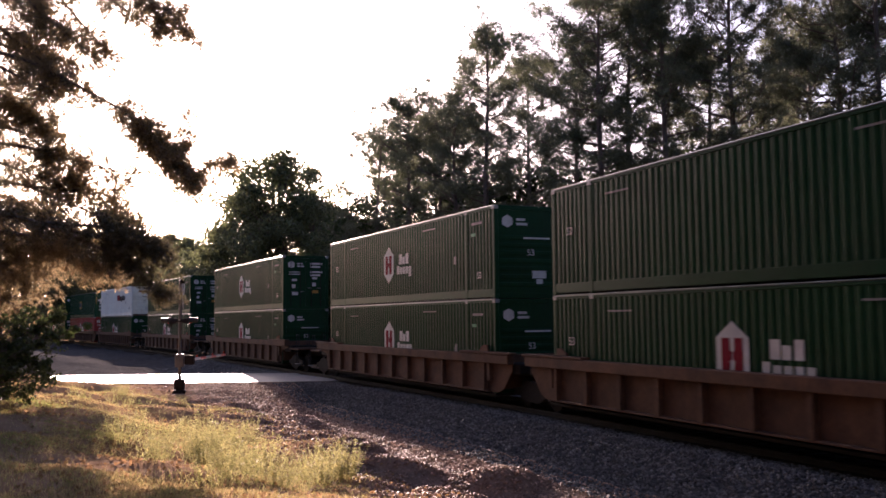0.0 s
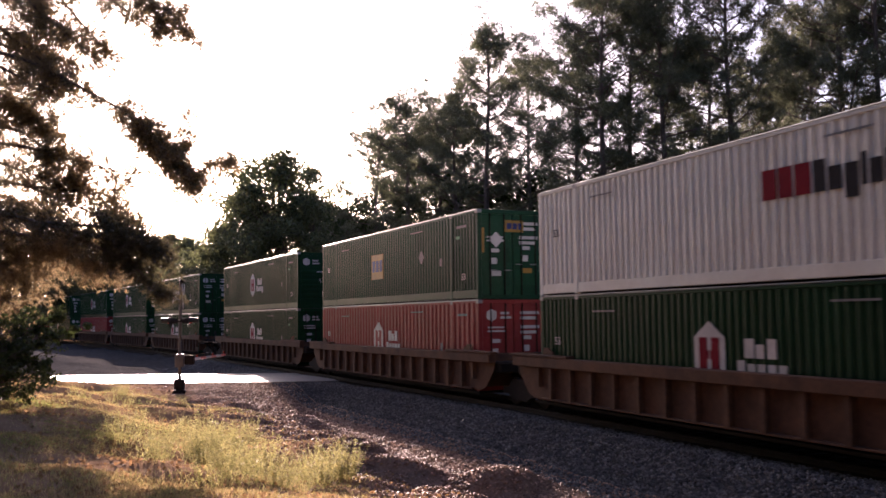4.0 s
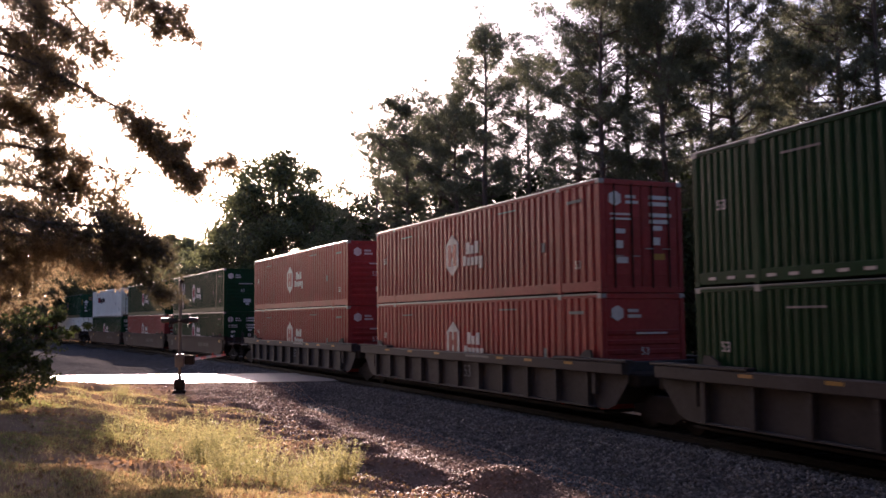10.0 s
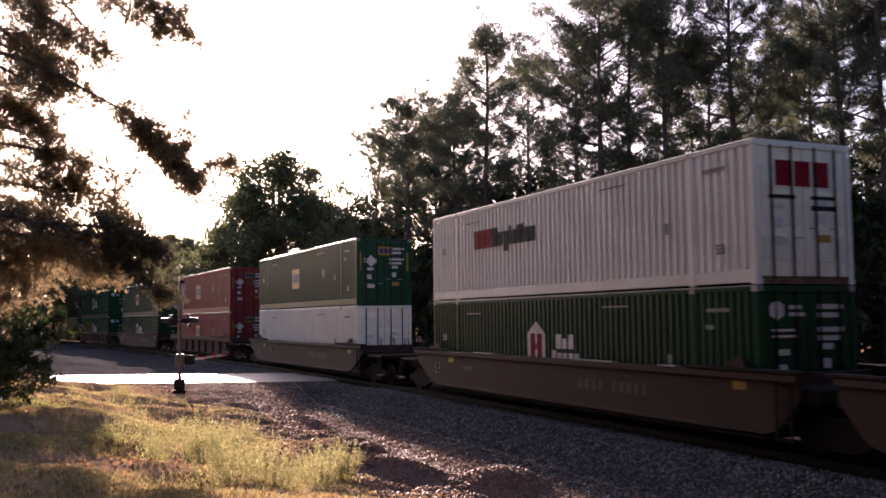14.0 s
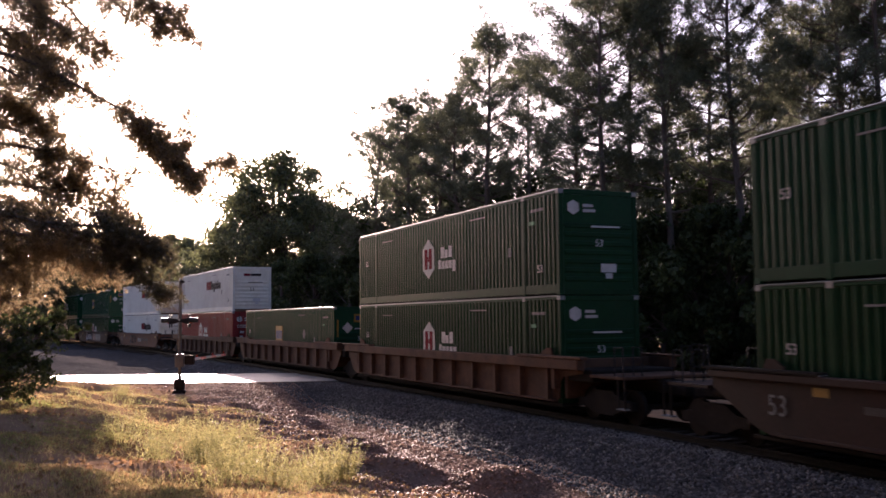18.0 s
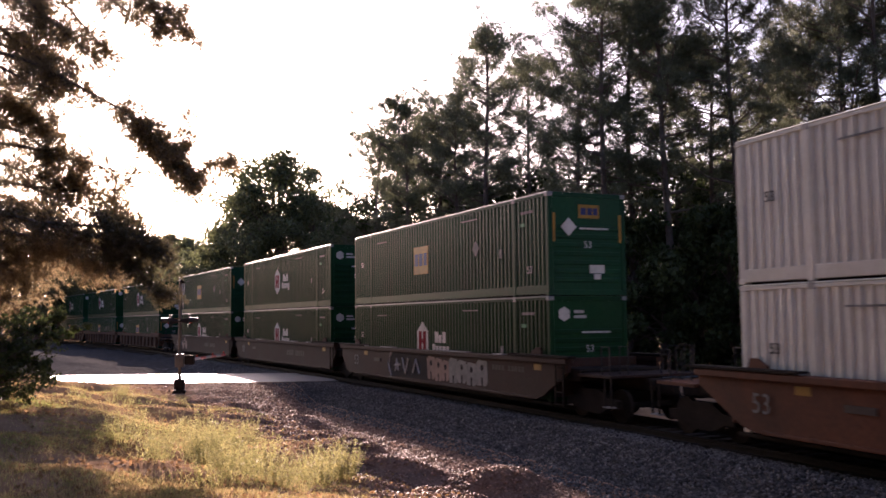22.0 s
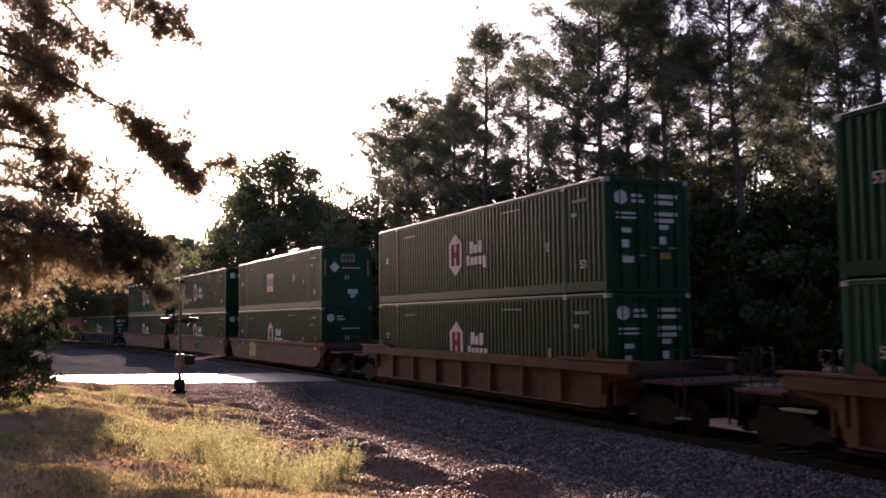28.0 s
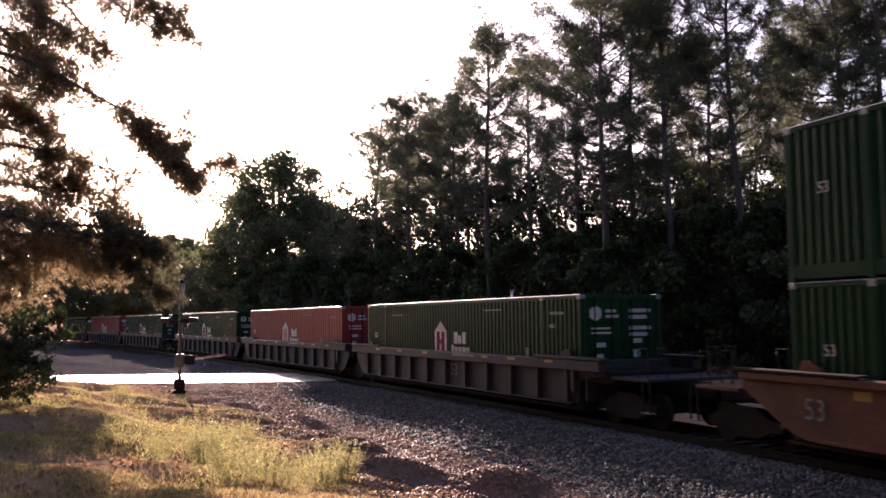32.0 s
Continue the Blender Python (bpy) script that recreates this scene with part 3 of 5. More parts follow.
        bars("end_lettering", ((CL + 0.008, CL + 0.012, -0.22, -0.04, 2.27, 2.47), (CL + 0.008, CL + 0.012, 0.0, 0.16, 2.27, 2.47), (CL + 0.008, CL + 0.012, 0.2, 0.34, 2.27, 2.47)), M_BLUE, c, "dark lettering as bars")
        part("end_diamond", Mesh().prism([(-0.62, 2.18), (-0.36, 1.92), (-0.62, 1.66), (-0.88, 1.92)], "x", CL, CL + 0.008), M_LOGO, c, "white diamond")
        for yy in (-1.14, 1.06):
            part("reflector", Mesh().box(CL + 0.002, CL + 0.008, yy, yy + 0.08, 1.5, 2.3), M_YELLOW, c, "upright reflective strip")
    elif logo == "bars":
        yb = -CW - 0.006
        t, r = Mesh(), Mesh()
        x = 1.0 if end == "bulk" else -4.7
        for w in (0.44, 0.42, 0.46):
            r.box(x, x + w - 0.07, yb, yb + 0.012, 1.58, 2.16)
            x += w
        for w, h, low in ((0.36, 0.58, 0), (0.37, 0.42, 0), (0.37, 0.42, 0.18), (0.18, 0.56, 0), (0.33, 0.42, 0), (0.27, 0.54, 0), (0.18, 0.56, 0), (0.34, 0.42, 0), (0.34, 0.42, 0)):
            t.box(x, x + w - 0.08, yb, yb + 0.012, 1.58 - low, 1.58 + h)
            x += w
        part("side_lettering", r, M_LOGORED, c, "red lettering as bars")
        part("side_lettering", t, M_BLACK, c, "black lettering as bars")
        if end == "bulk":
            part("end_lettering", Mesh().box(CL, CL + 0.006, -0.55, -0.12, 2.3, 2.46), M_LOGORED, c, "red lettering as bars")
            part("end_lettering", Mesh().box(CL, CL + 0.006, -0.08, 0.62, 2.3, 2.46), M_BLACK, c, "black lettering as bars")
        else:
            for k in range(3):
                part("end_lettering", Mesh().box(xf + 0.008, xf + 0.014, -0.72 + k * 0.5, -0.3 + k * 0.5, 1.98, 2.5), M_LOGORED, c, "large red lettering as bars")
            bars("end_lettering", ((xf + 0.008, xf + 0.014, -0.9, -0.2, 1.72, 1.8), (xf + 0.008, xf + 0.014, 0.2, 0.9, 1.72, 1.8), (xf + 0.008, xf + 0.014, 0.2, 0.9, 1.5, 1.6)), M_BLACK, c, "grey lettering as bars")
    if extra == "stain":
        part("rust_stain", Mesh().prism([(-1.1, 0.2), (-1.12, 0.62), (-0.7, 0.7), (-0.2, 0.6), (0.3, 0.72), (0.7, 0.56), (0.9, 0.3), (0.8, 0.2)], "x", CL - 0.003, CL + 0.001), M_STAIN, c, "brown rust stain")
    ib = -CW - 0.004
    for px in (-POSTX, POSTX):
        part("post_casting", Mesh().box(px - 0.09, px + 0.09, -CW - 0.005, -CW + 0.1, CH - 0.13, CH + 0.002, 0.01), M_SEAM, c, "scuffed bare casting")
    part("placard", Mesh().box(5.2, 5.36, ib, ib + 0.01, 1.2, 1.46), M_PAINTMARK, c, "small pale placard")
    part("number_line", Mesh().box(6.55, 7.25, ib, ib + 0.01, 2.38, 2.46), M_PAINTMARK, c, "small number lettering as a bar")
    if color in ("green", "bottle"):
        part("sticker", Mesh().box(6.5, 6.78, ib, ib + 0.01, 2.02, 2.12), M_SPRAYGREEN, c, "small green sticker")
    part("number_line", Mesh().box(-5.3, -4.3, ib, ib + 0.01, 2.43, 2.47), M_PAINTMARK, c, "small number lettering as a bar")
    part("number_line", Mesh().box(2.6, 3.7, ib, ib + 0.01, 2.53, 2.57), M_PAINTMARK, c, "small number lettering as a bar")
    for k in range(26 if extra == "dashes" else 0):
        part("reflector", Mesh().box(-7.6 + k * 0.6, -7.36 + k * 0.6, ib, ib + 0.012, 0.13, 0.19), M_LOGO, c, "white reflective dash")
    for x, z, word in ((7.05, 0.74, "53"), (-7.1, 1.66, "53")):
        me = writing(word, 0.3, pose(x, ib, z, 90))
        me.materials.append(ink)
        part("size_mark", me, ink, c, "painted length number 53")
    return c


# ---- well cars ----
SILL, SILLB = 1.56, 0.40
RIB = {"ribbed": 1.53, "narrow": 1.03, "wide": 2.03}
CARPAINT = {"orange": (M_ORANGE, "weathered orange"), "brown": (M_BROWN, "dirty brown"), "russet": (M_RUSSET, "russet"), "grey": (M_GREY, "dark grey")}
CARS = {}


def truck(parent, x):
    t = part("truck", Mesh().box(x - 0.2, x + 0.2, -1.0, 1.0, 0.38, 0.72, 0.03), M_STEEL, parent, "dark cast steel truck")
    for side in (-1, 1):
        y = side * 1.02
        out = [(-1.15, 0.36), (-1.15, 0.56), (-0.75, 0.6), (-0.38, 0.8), (0.38, 0.8), (0.75, 0.6), (1.15, 0.56), (1.15, 0.36), (0.8, 0.36), (0.4, 0.2), (-0.4, 0.2), (-0.8, 0.36)]
        part("side_frame", Mesh().prism([(x + a, b) for a, b in out], "y", y - 0.09, y + 0.09), M_STEEL, t)
        for dx in (-0.9, 0.9):
            ring = [(x + dx + 0.42 * math.cos(a), 0.42 + 0.42 * math.sin(a)) for a in (2 * math.pi * k / 24 for k in range(24))]
            part("wheel", Mesh().prism(ring, "y", side * 0.715, side * 0.82), M_STEEL, t)
    for dx in (-0.9, 0.9):
        part("axle", Mesh().tube([(x + dx, -0.8, 0.42), (x + dx, 0.8, 0.42)], [0.08, 0.08], 8), M_STEEL, t)


def end_curve(style, joint):
    """The lower edge of a side near its end, from the bottom up."""
    if joint == "joint":
        return [(8.35, SILLB), (8.7, SILLB + 0.12), (9.25, 1.1)]
    if style != "smooth":
        return [(7.95, SILLB), (8.08, SILLB + 0.12), (8.12, 0.92), (8.3, 1.08), (9.25, 1.2)]
    return [(7.55, SILLB), (7.95, SILLB + 0.1), (8.5, 0.8), (9.25, 1.22)]


def well_car(color, style, lead, tail, marks=""):
    """One unit of a well car. lead and tail: coupler or joint (shared truck carried by the unit in front)."""
    key = (color, style, lead, tail, marks)
    if key in CARS:
        return copy_thing(CARS[key], Matrix())
    mat, word = CARPAINT[color]
    c = thing("well_car", f"{word} {dict(smooth='smooth-sided', ribbed='ribbed', narrow='closely ribbed', wide='wide-panelled')[style]} steel container well car{dict(scrawl=' with sprayed blocks', tag=' with green loops', patch=' with a tan patch', smudge=' with dark sprayed smudges', discs=' with pale sprayed discs').get(marks, '')}", "railway wagon", "well cars of the train")
    CARS[key] = c
    for side in (-1, 1):
        y = side * 1.50
        yi = side * 1.34
        out = [(-9.25, SILL - 0.1)] + [(-a, b) for a, b in end_curve(style, tail)[::-1]] + end_curve(style, lead) + [(9.25, SILL - 0.1)]
        if style != "smooth":
            part("side_sheet", Mesh().prism(out, "y", side * 1.345, side * 1.375), mat, c)
            part("bottom_chord", Mesh().box(-7.9, 7.9, side * 1.345, y, SILLB, SILLB + 0.05, 0.012), mat, c)
            step = RIB[style]
            count = int(7.7 / step)
            for k in range(-count, count + 1) if side < 0 else ():
                x = k * step
                part("side_post", Mesh().box(x - 0.07, x + 0.07, y - 0.02, -1.37, SILLB + 0.04, SILL - 0.27), mat, c)
            for x in (-7.95, 7.95):
                part("gusset", Mesh().prism([(x - 0.1, side * 1.37), (x + 0.1, side * 1.37), (x + 0.08, y), (x - 0.08, y)], "z", 0.75, SILL - 0.27), mat, c)
        else:
            part("side_sheet", Mesh().prism(out, "y", side * 1.38, y - side * 0.02), mat, c)
            part("bottom_chord", Mesh().box(-7.35, 7.35, side * 1.36, y, SILLB - 0.02, SILLB + 0.06, 0.015), mat, c)
        part("top_chord", Mesh().box(-9.3, 9.3, yi, side * 1.58, SILL - (0.28 if style != "smooth" else 0.15), SILL, 0.02), mat, c)
        for x in (-1, 1):
            part("end_walkway", Mesh().box(x * 6.15, x * 9.45, yi - side * 0.0, side * 1.6, SILL + 0.003, SILL + 0.07, 0.015), M_STEEL if style == "smooth" else mat, c)
            part("guide", Mesh().prism([(x * 7.2, SILL), (x * 7.2, SILL + 0.12), (x * 7.5, SILL + 0.26), (x * 7.7, SILL + 0.26), (x * 7.8, SILL)], "y", side * 1.36, side * 1.41), mat, c)
        if side < 0 and style == "smooth":
            ladder = Mesh().box(8.72, 8.76, -1.56, -1.52, 0.3, SILL - 0.05).box(9.1, 9.14, -1.56, -1.52, 0.3, SILL - 0.05)
            for k in range(4):
                ladder.box(8.75, 9.11, -1.555, -1.525, 0.34 + k * 0.32, 0.37 + k * 0.32)
            part("ladder", ladder, M_STEEL, c, "dark steel side ladder")
            part("stencil", Mesh().box(-5.2, -4.5, y - 0.007, y - 0.003 + 0.024, 0.99, 1.12), M_FADED, c, "faded stencilled lettering as a bar")
    if style == "smooth" or color == "grey":
        yb = -1.5 - 0.006 + (0.0 if style == "smooth" else 0.1)
        me = writing("53", 0.55, pose(-7.3 if style == "smooth" else 0.55, yb, 0.95, 90))
        me.materials.append(M_PAINTMARK)
        part("size_mark", me, M_PAINTMARK, c, "painted length number 53")
    yb = -1.487
    if marks == "scrawl":
        part("spray_patch", Mesh().prism([(-3.4, 0.5), (-3.6, 0.95), (-3.3, 1.4), (0.0, 1.38), (0.15, 0.5)], "y", yb, yb + 0.006), M_BLACK, c, "dark painted patch")
        for pts in ([(-3.35, 0.5), (-3.6, 0.95), (-3.3, 1.38)], [(-2.9, 0.7), (-2.75, 1.15), (-2.6, 0.72)], [(-2.2, 1.2), (-1.9, 0.65), (-1.6, 1.2)], [(-1.2, 0.7), (-0.9, 1.2), (-0.6, 0.7)], [(-2.95, 0.92), (-2.45, 0.95)]):
            part("spray_stroke", Mesh().tube([(px, yb - 0.01, pz) for px, pz in pts], [0.045] * len(pts), 4), M_LOGO, c, "white spray stroke")
        for k, (x, w, tone) in enumerate(((0.1, 0.62, M_SPRAYPINK), (0.76, 0.55, M_SPRAYPINK), (1.34, 0.52, M_SPRAYPINK), (1.92, 0.6, M_PAINTMARK), (2.56, 0.62, M_PAINTMARK), (3.24, 0.66, M_PAINTMARK), (3.96, 0.7, M_PAINTMARK))):
            lo, hi = 0.56 - 0.04 * (k % 2), 1.36 - 0.05 * (k % 3)
            block = part("spray_letter", Mesh().prism([(x, lo), (x - 0.05, hi - 0.1), (x + 0.12, hi), (x + w, hi - 0.04), (x + w + 0.04, lo + 0.12), (x + w - 0.1, lo)], "y", yb, yb + 0.006), tone, c, "pale sprayed block")
            if k != 3:
                part("spray_counter", Mesh().tube([(x + w * 0.5, yb - 0.003, hi - 0.24), (x + w * 0.5, yb + 0.002, hi - 0.24)], [0.1, 0.1], 10), M_BLACK, block, "dark dot in the block")
            part("spray_counter", Mesh().box(x + w * 0.42, x + w * 0.58, yb - 0.003, yb + 0.002, lo, lo + 0.26), M_BLACK, block, "dark slot in the block")
    elif marks == "tag":
        for k in range(4):
            ring = [(0.4 + k * 0.36 + 0.19 * math.cos(a), 0.86 + (0.24 + 0.04 * (k % 2)) * math.sin(a)) for a in (j * 0.785 for j in range(7 + k % 2))]
            part("spray_mark", Mesh().tube([(px, yb, pz) for px, pz in ring], [0.05] * len(ring), 4), M_SPRAYGREEN, c, "loop of green spray paint")
    elif marks == "smudge":
        for x, w, h in ((-2.4, 0.9, 0.7), (-1.6, 0.7, 0.8), (-0.6, 0.5, 0.55)):
            ring = [(x + w * 0.5 * math.cos(a), 0.98 + h * 0.5 * math.sin(a)) for a in (j * 0.6 for j in range(10))]
            part("spray_mark", Mesh().tube([(px, yb, pz) for px, pz in ring], [0.045] * len(ring), 4), M_GREY, c, "faint dark sprayed loop")
        part("spray_mark", Mesh().tube([(-3.0, yb, 0.6), (-3.2, yb, 0.9), (-2.9, yb, 1.3)], [0.03] * 3, 4), M_PAINTMARK, c, "pale sprayed curve")
        for k in range(4):
            part("spray_letter", Mesh().prism([(0.2 + k * 0.42, 0.8), (0.26 + k * 0.42, 1.14), (0.52 + k * 0.42, 1.16), (0.5 + k * 0.42, 0.78)], "y", yb, yb + 0.006), M_PAINTMARK, c, "pale sprayed block")
    elif marks == "discs":
        for x, z, r in ((-5.2, 0.86, 0.32), (-4.72, 1.16, 0.26), (-4.2, 0.86, 0.33)):
            ring = [(x + r * math.cos(a) * (1 + 0.06 * math.sin(3 * a)), z + r * math.sin(a)) for a in (2 * math.pi * k / 18 for k in range(18))]
            part("spray_disc", Mesh().prism(ring, "y", yb, yb + 0.006), M_SPRAYPINK, c, "pale pink sprayed disc")
        part("spray_mark", Mesh().prism([(-6.0, 1.0), (-5.6, 1.12), (-5.5, 0.85), (-5.9, 0.78)], "y", yb, yb + 0.006), M_PAINTMARK, c, "pale sprayed smear")
    elif marks == "patch":
        round_box = [(-4.7 + 0.1 * (1 - a), 0.55 + b) for a, b in ((0, 0.08), (0.2, 0), (1, 0))] + [(-3.3, 0.56), (-3.15, 0.7), (-3.2, 1.3), (-3.4, 1.38), (-4.5, 1.4), (-4.75, 1.25)]
        part("spray_patch", Mesh().prism(round_box, "y", yb, yb + 0.006), M_SPRAYTAN, c, "tan painted patch")
        for k in range(4):
            x = -2.8 + 0.3 * k
            part("spray_stroke", Mesh().tube([(x, yb, 0.95), (x + 0.12, yb, 1.15), (x + 0.22, yb, 0.98)], [0.022] * 3, 4), M_SPRAYTAN, c, "faint tan stroke")
    if style == "smooth":
        for x in (-6.4, 7.5):
            part("reflector", Mesh().box(x, x + 0.4, -1.487, -1.478, 1.2, 1.36), M_YELLOW, c, "scuffed yellow plate")
        for k in range(10):
            if k != 4:
                part("reporting_mark", Mesh().box(1.75 + k * 0.3, 1.75 + k * 0.3 + 0.21, -1.4875, -1.478, 0.86, 1.12) if marks != "scrawl" else Mesh().box(5.0 + k * 0.2, 5.14 + k * 0.2, -1.4875, -1.478, 1.1, 1.25), M_FADED, c, "faded stencilled mark as a bar")
        # Pale strips put in where the top chord catches light.
        for x, w in ((-6.6, 0.5), (-4.3, 1.3), (1.6, 1.8), (5.2, 0.6)):
            part("lit_chord_strip", Mesh().box(x, x + w, -1.585, -1.4, SILL + 0.001, SILL + 0.03, 0.006), M_SEAM, c, "pale strip standing for a lit stretch of chord")
    if color == "grey":
        for k, x in enumerate((-6.4, -4.1, -1.7, 2.9, 4.6, 6.7)):
            part("reflector", Mesh().box(x, x + 0.42, -1.586, -1.579, SILL - 0.12, SILL - 0.05), M_YELLOW if k % 2 else M_SPRAYTAN, c, "orange reflective strip")
        part("lettering_strip", Mesh().box(0.8, 2.4, -1.586, -1.579, SILL - 0.115, SILL - 0.055), M_PAINTMARK, c, "pale lettering as a bar")
    part("well_floor", Mesh().box(-8.2, 8.2, -1.36, 1.36, 0.28, 0.34), M_STEEL, c)
    for x, joint in ((1, lead), (-1, tail)):
        part("end_deck", Mesh().box(x * 8.4, x * 9.55, -1.3, 1.3, 0.98, 1.3, 0.04), M_STEEL, c)
        part("end_bulkhead", Mesh().box(x * 8.3, x * 8.4, -1.34, 1.34, 0.5, SILL - 0.02, 0.02), mat, c)
        part("draft_sill", Mesh().box(x * 8.4, x * (9.75 if joint == "joint" else 11.2), -0.3, 0.3, 0.78, 1.1, 0.04), M_STEEL, c)
        if joint == "coupler":
            truck(c, x * 9.75)
            part("coupler", Mesh().box(x * 11.1, x * 11.82, -0.14, 0.14, 0.72, 1.0, 0.05), M_STEEL, c)
            part("platform", Mesh().box(x * 9.55, x * 11.0, -1.38, 1.38, 1.12, 1.2, 0.015), mat, c)
            for yy in (-1.3, -0.75, 0.75, 1.3):
                part("grab_iron", Mesh().tube([(x * 10.9, yy, 1.2), (x * 10.9, yy, 1.9), (x * 10.55, yy, 1.9), (x * 10.55, yy, 1.2)], [0.022] * 4, 6), M_GREY, c, "upright grab iron")
            part("step", Mesh().box(x * 10.8, x * 11.15, -1.46, -1.3, 0.42, 0.45), M_PAINTMARK, c, "pale side step")
            part("step_hanger", Mesh().box(x * 10.82, x * 10.86, -1.44, -1.4, 0.44, 1.13).box(x * 11.09, x * 11.13, -1.44, -1.4, 0.44, 1.13), M_STEEL, c)
            ring = [(0.26 * math.cos(a), 0.26 * math.sin(a)) for a in (2 * math.pi * k / 14 for k in range(15))]
            part("brake_wheel", Mesh().tube([(x * 11.02, -0.6 + a, 1.75 + b) for a, b in ring], [0.02] * 15, 5, False), M_STEEL, c) if x < 0 else None
        elif x < 0:
            truck(c, x * 9.75)
        else:
            part("articulation", Mesh().box(x * 9.5, x * 9.9, -0.5, 0.5, 0.95, 1.25, 0.05), M_STEEL, c)
    return c


# place at the start (m along the line), upper and lower box (colour, mark, leading end), car (paint, sides, marks), coupled ends
G, B, R, W = "green", "bottle", "red", "white"
HD, HB = ("hex", "door"), ("hex", "bulk")
TRAIN = [
    (-15.65, (G, "plain", "door"), (G, *HD), ("orange", "ribbed", ""), "cj"),
    (3.99, (G, *HB), (G, *HB), ("orange", "ribbed", ""), "jc"),
    (28.10, (G, *HD), (G, *HB), ("orange", "ribbed", ""), "cc"),
    (51.96, (G, *HD), (G, *HD), ("orange", "ribbed", ""), "cc"),
    (75.56, (W, "bars", "bulk"), (G, *HB), ("orange", "narrow", ""), "cj"),
    (95.64, (B, "square", "door"), (R, *HD), ("orange", "narrow", ""), "jj"),
    (115.91, (G, *HB), (G, *HD), ("orange", "narrow", ""), "jc"),
    (139.45, (G, *HD), (G, *HD), ("orange", "narrow", ""), "cj"),
    (159.29, (G, *HD), (G, *HD), ("orange", "narrow", ""), "jj"),
    (178.91, (G, *HD), (R, *HD), ("orange", "narrow", ""), "jc"),
    (202.61, (G, *HD, "dashes"), (G, *HB), ("grey", "ribbed", ""), "cj"),
    (222.48, (R, *HD), (R, *HB), ("grey", "ribbed", ""), "jj"),
    (242.17, (R, *HB), (R, *HB), ("grey", "ribbed", ""), "jc"),
    (266.03, (G, *HB), (G, *HD), ("brown", "smooth", ""), "cj"),
    (285.49, (G, *HD), (R, *HD), ("brown", "smooth", ""), "jj"),
    (305.00, (W, "bars", "door"), (G, *HD), ("brown", "smooth", ""), "jc"),
    (329.16, (B, "square", "door"), (W, "plain", "door"), ("brown", "smooth", ""), "cc"),
    (352.55, (R, "square", "door"), (R, "square", "door"), ("orange", "wide", ""), "cc"),
    (376.23, (B, "square", "bulk"), (G, *HB), ("brown", "smooth", ""), "cc"),
    (399.96, (G, *HB), (G, *HB), ("orange", "ribbed", ""), "cj"),
    (419.55, None, (B, "square", "bulk"), ("orange", "ribbed", ""), "jj"),
    (439.19, (W, "bars", "bulk"), (R, *HD), ("orange", "ribbed", ""), "jc"),
    (463.32, (W, "bars", "bulk", "stain"), (W, "bars", "bulk"), ("russet", "smooth", "smudge"), "cc"),
    (487.19, (B, "square", "bulk"), (G, *HB), ("brown", "smooth", "scrawl"), "cj"),
    (506.67, (G, *HB), (G, *HB), ("brown", "smooth", ""), "jj"),
    (526.27, (B, "square", "bulk"), (G, *HB), ("brown", "smooth", "discs"), "jc"),
    (549.88, (G, *HB), (B, "square", "bulk"), ("orange", "ribbed", ""), "cj"),
    (570.02, (G, *HB), (B, "square", "bulk"), ("orange", "ribbed", ""), "jj"),
    (589.57, (G, *HB), (B, "square", "bulk"), ("orange", "ribbed", ""), "jc"),
    (613.22, (G, *HD), (G, *HD), ("orange", "wide", ""), "cc"),
    (636.90, (B, "square", "bulk"), (G, *HB), ("russet", "smooth", "patch"), "cj"),
    (656.54, (G, *HB), (G, *HB), ("russet", "smooth", "tag"), "jj"),
    (676.14, (G, *HB), (G, *HB), ("russet", "smooth", ""), "jc"),
    (699.81, None, (G, *HD), ("grey", "ribbed", ""), "cj"),
    (719.29, None, (R, *HD), ("grey", "ribbed", ""), "jj"),
    (739.04, None, (G, *HD), ("grey", "ribbed", ""), "jc"),
    (762.70, None, (G, *HD), ("grey", "ribbed", ""), "cj"),
    (782.30, None, (R, *HD), ("grey", "ribbed", ""), "jj"),
    (801.90, None, (G, *HB), ("grey", "ribbed", ""), "jc"),
]
ENDS = {"c": "coupler", "j": "joint"}
ROLLING = []
for place, upper, lower, (paint, sides, marks), ends in TRAIN:
    ROLLING.append((well_car(paint, sides, ENDS[ends[0]], ENDS[ends[1]], marks), place, 0.0))
    for load, z in ((lower, 0.345), (upper, 0.345 + CH + 0.02)):
        if load:
            ROLLING.append((container(*load), place, z))


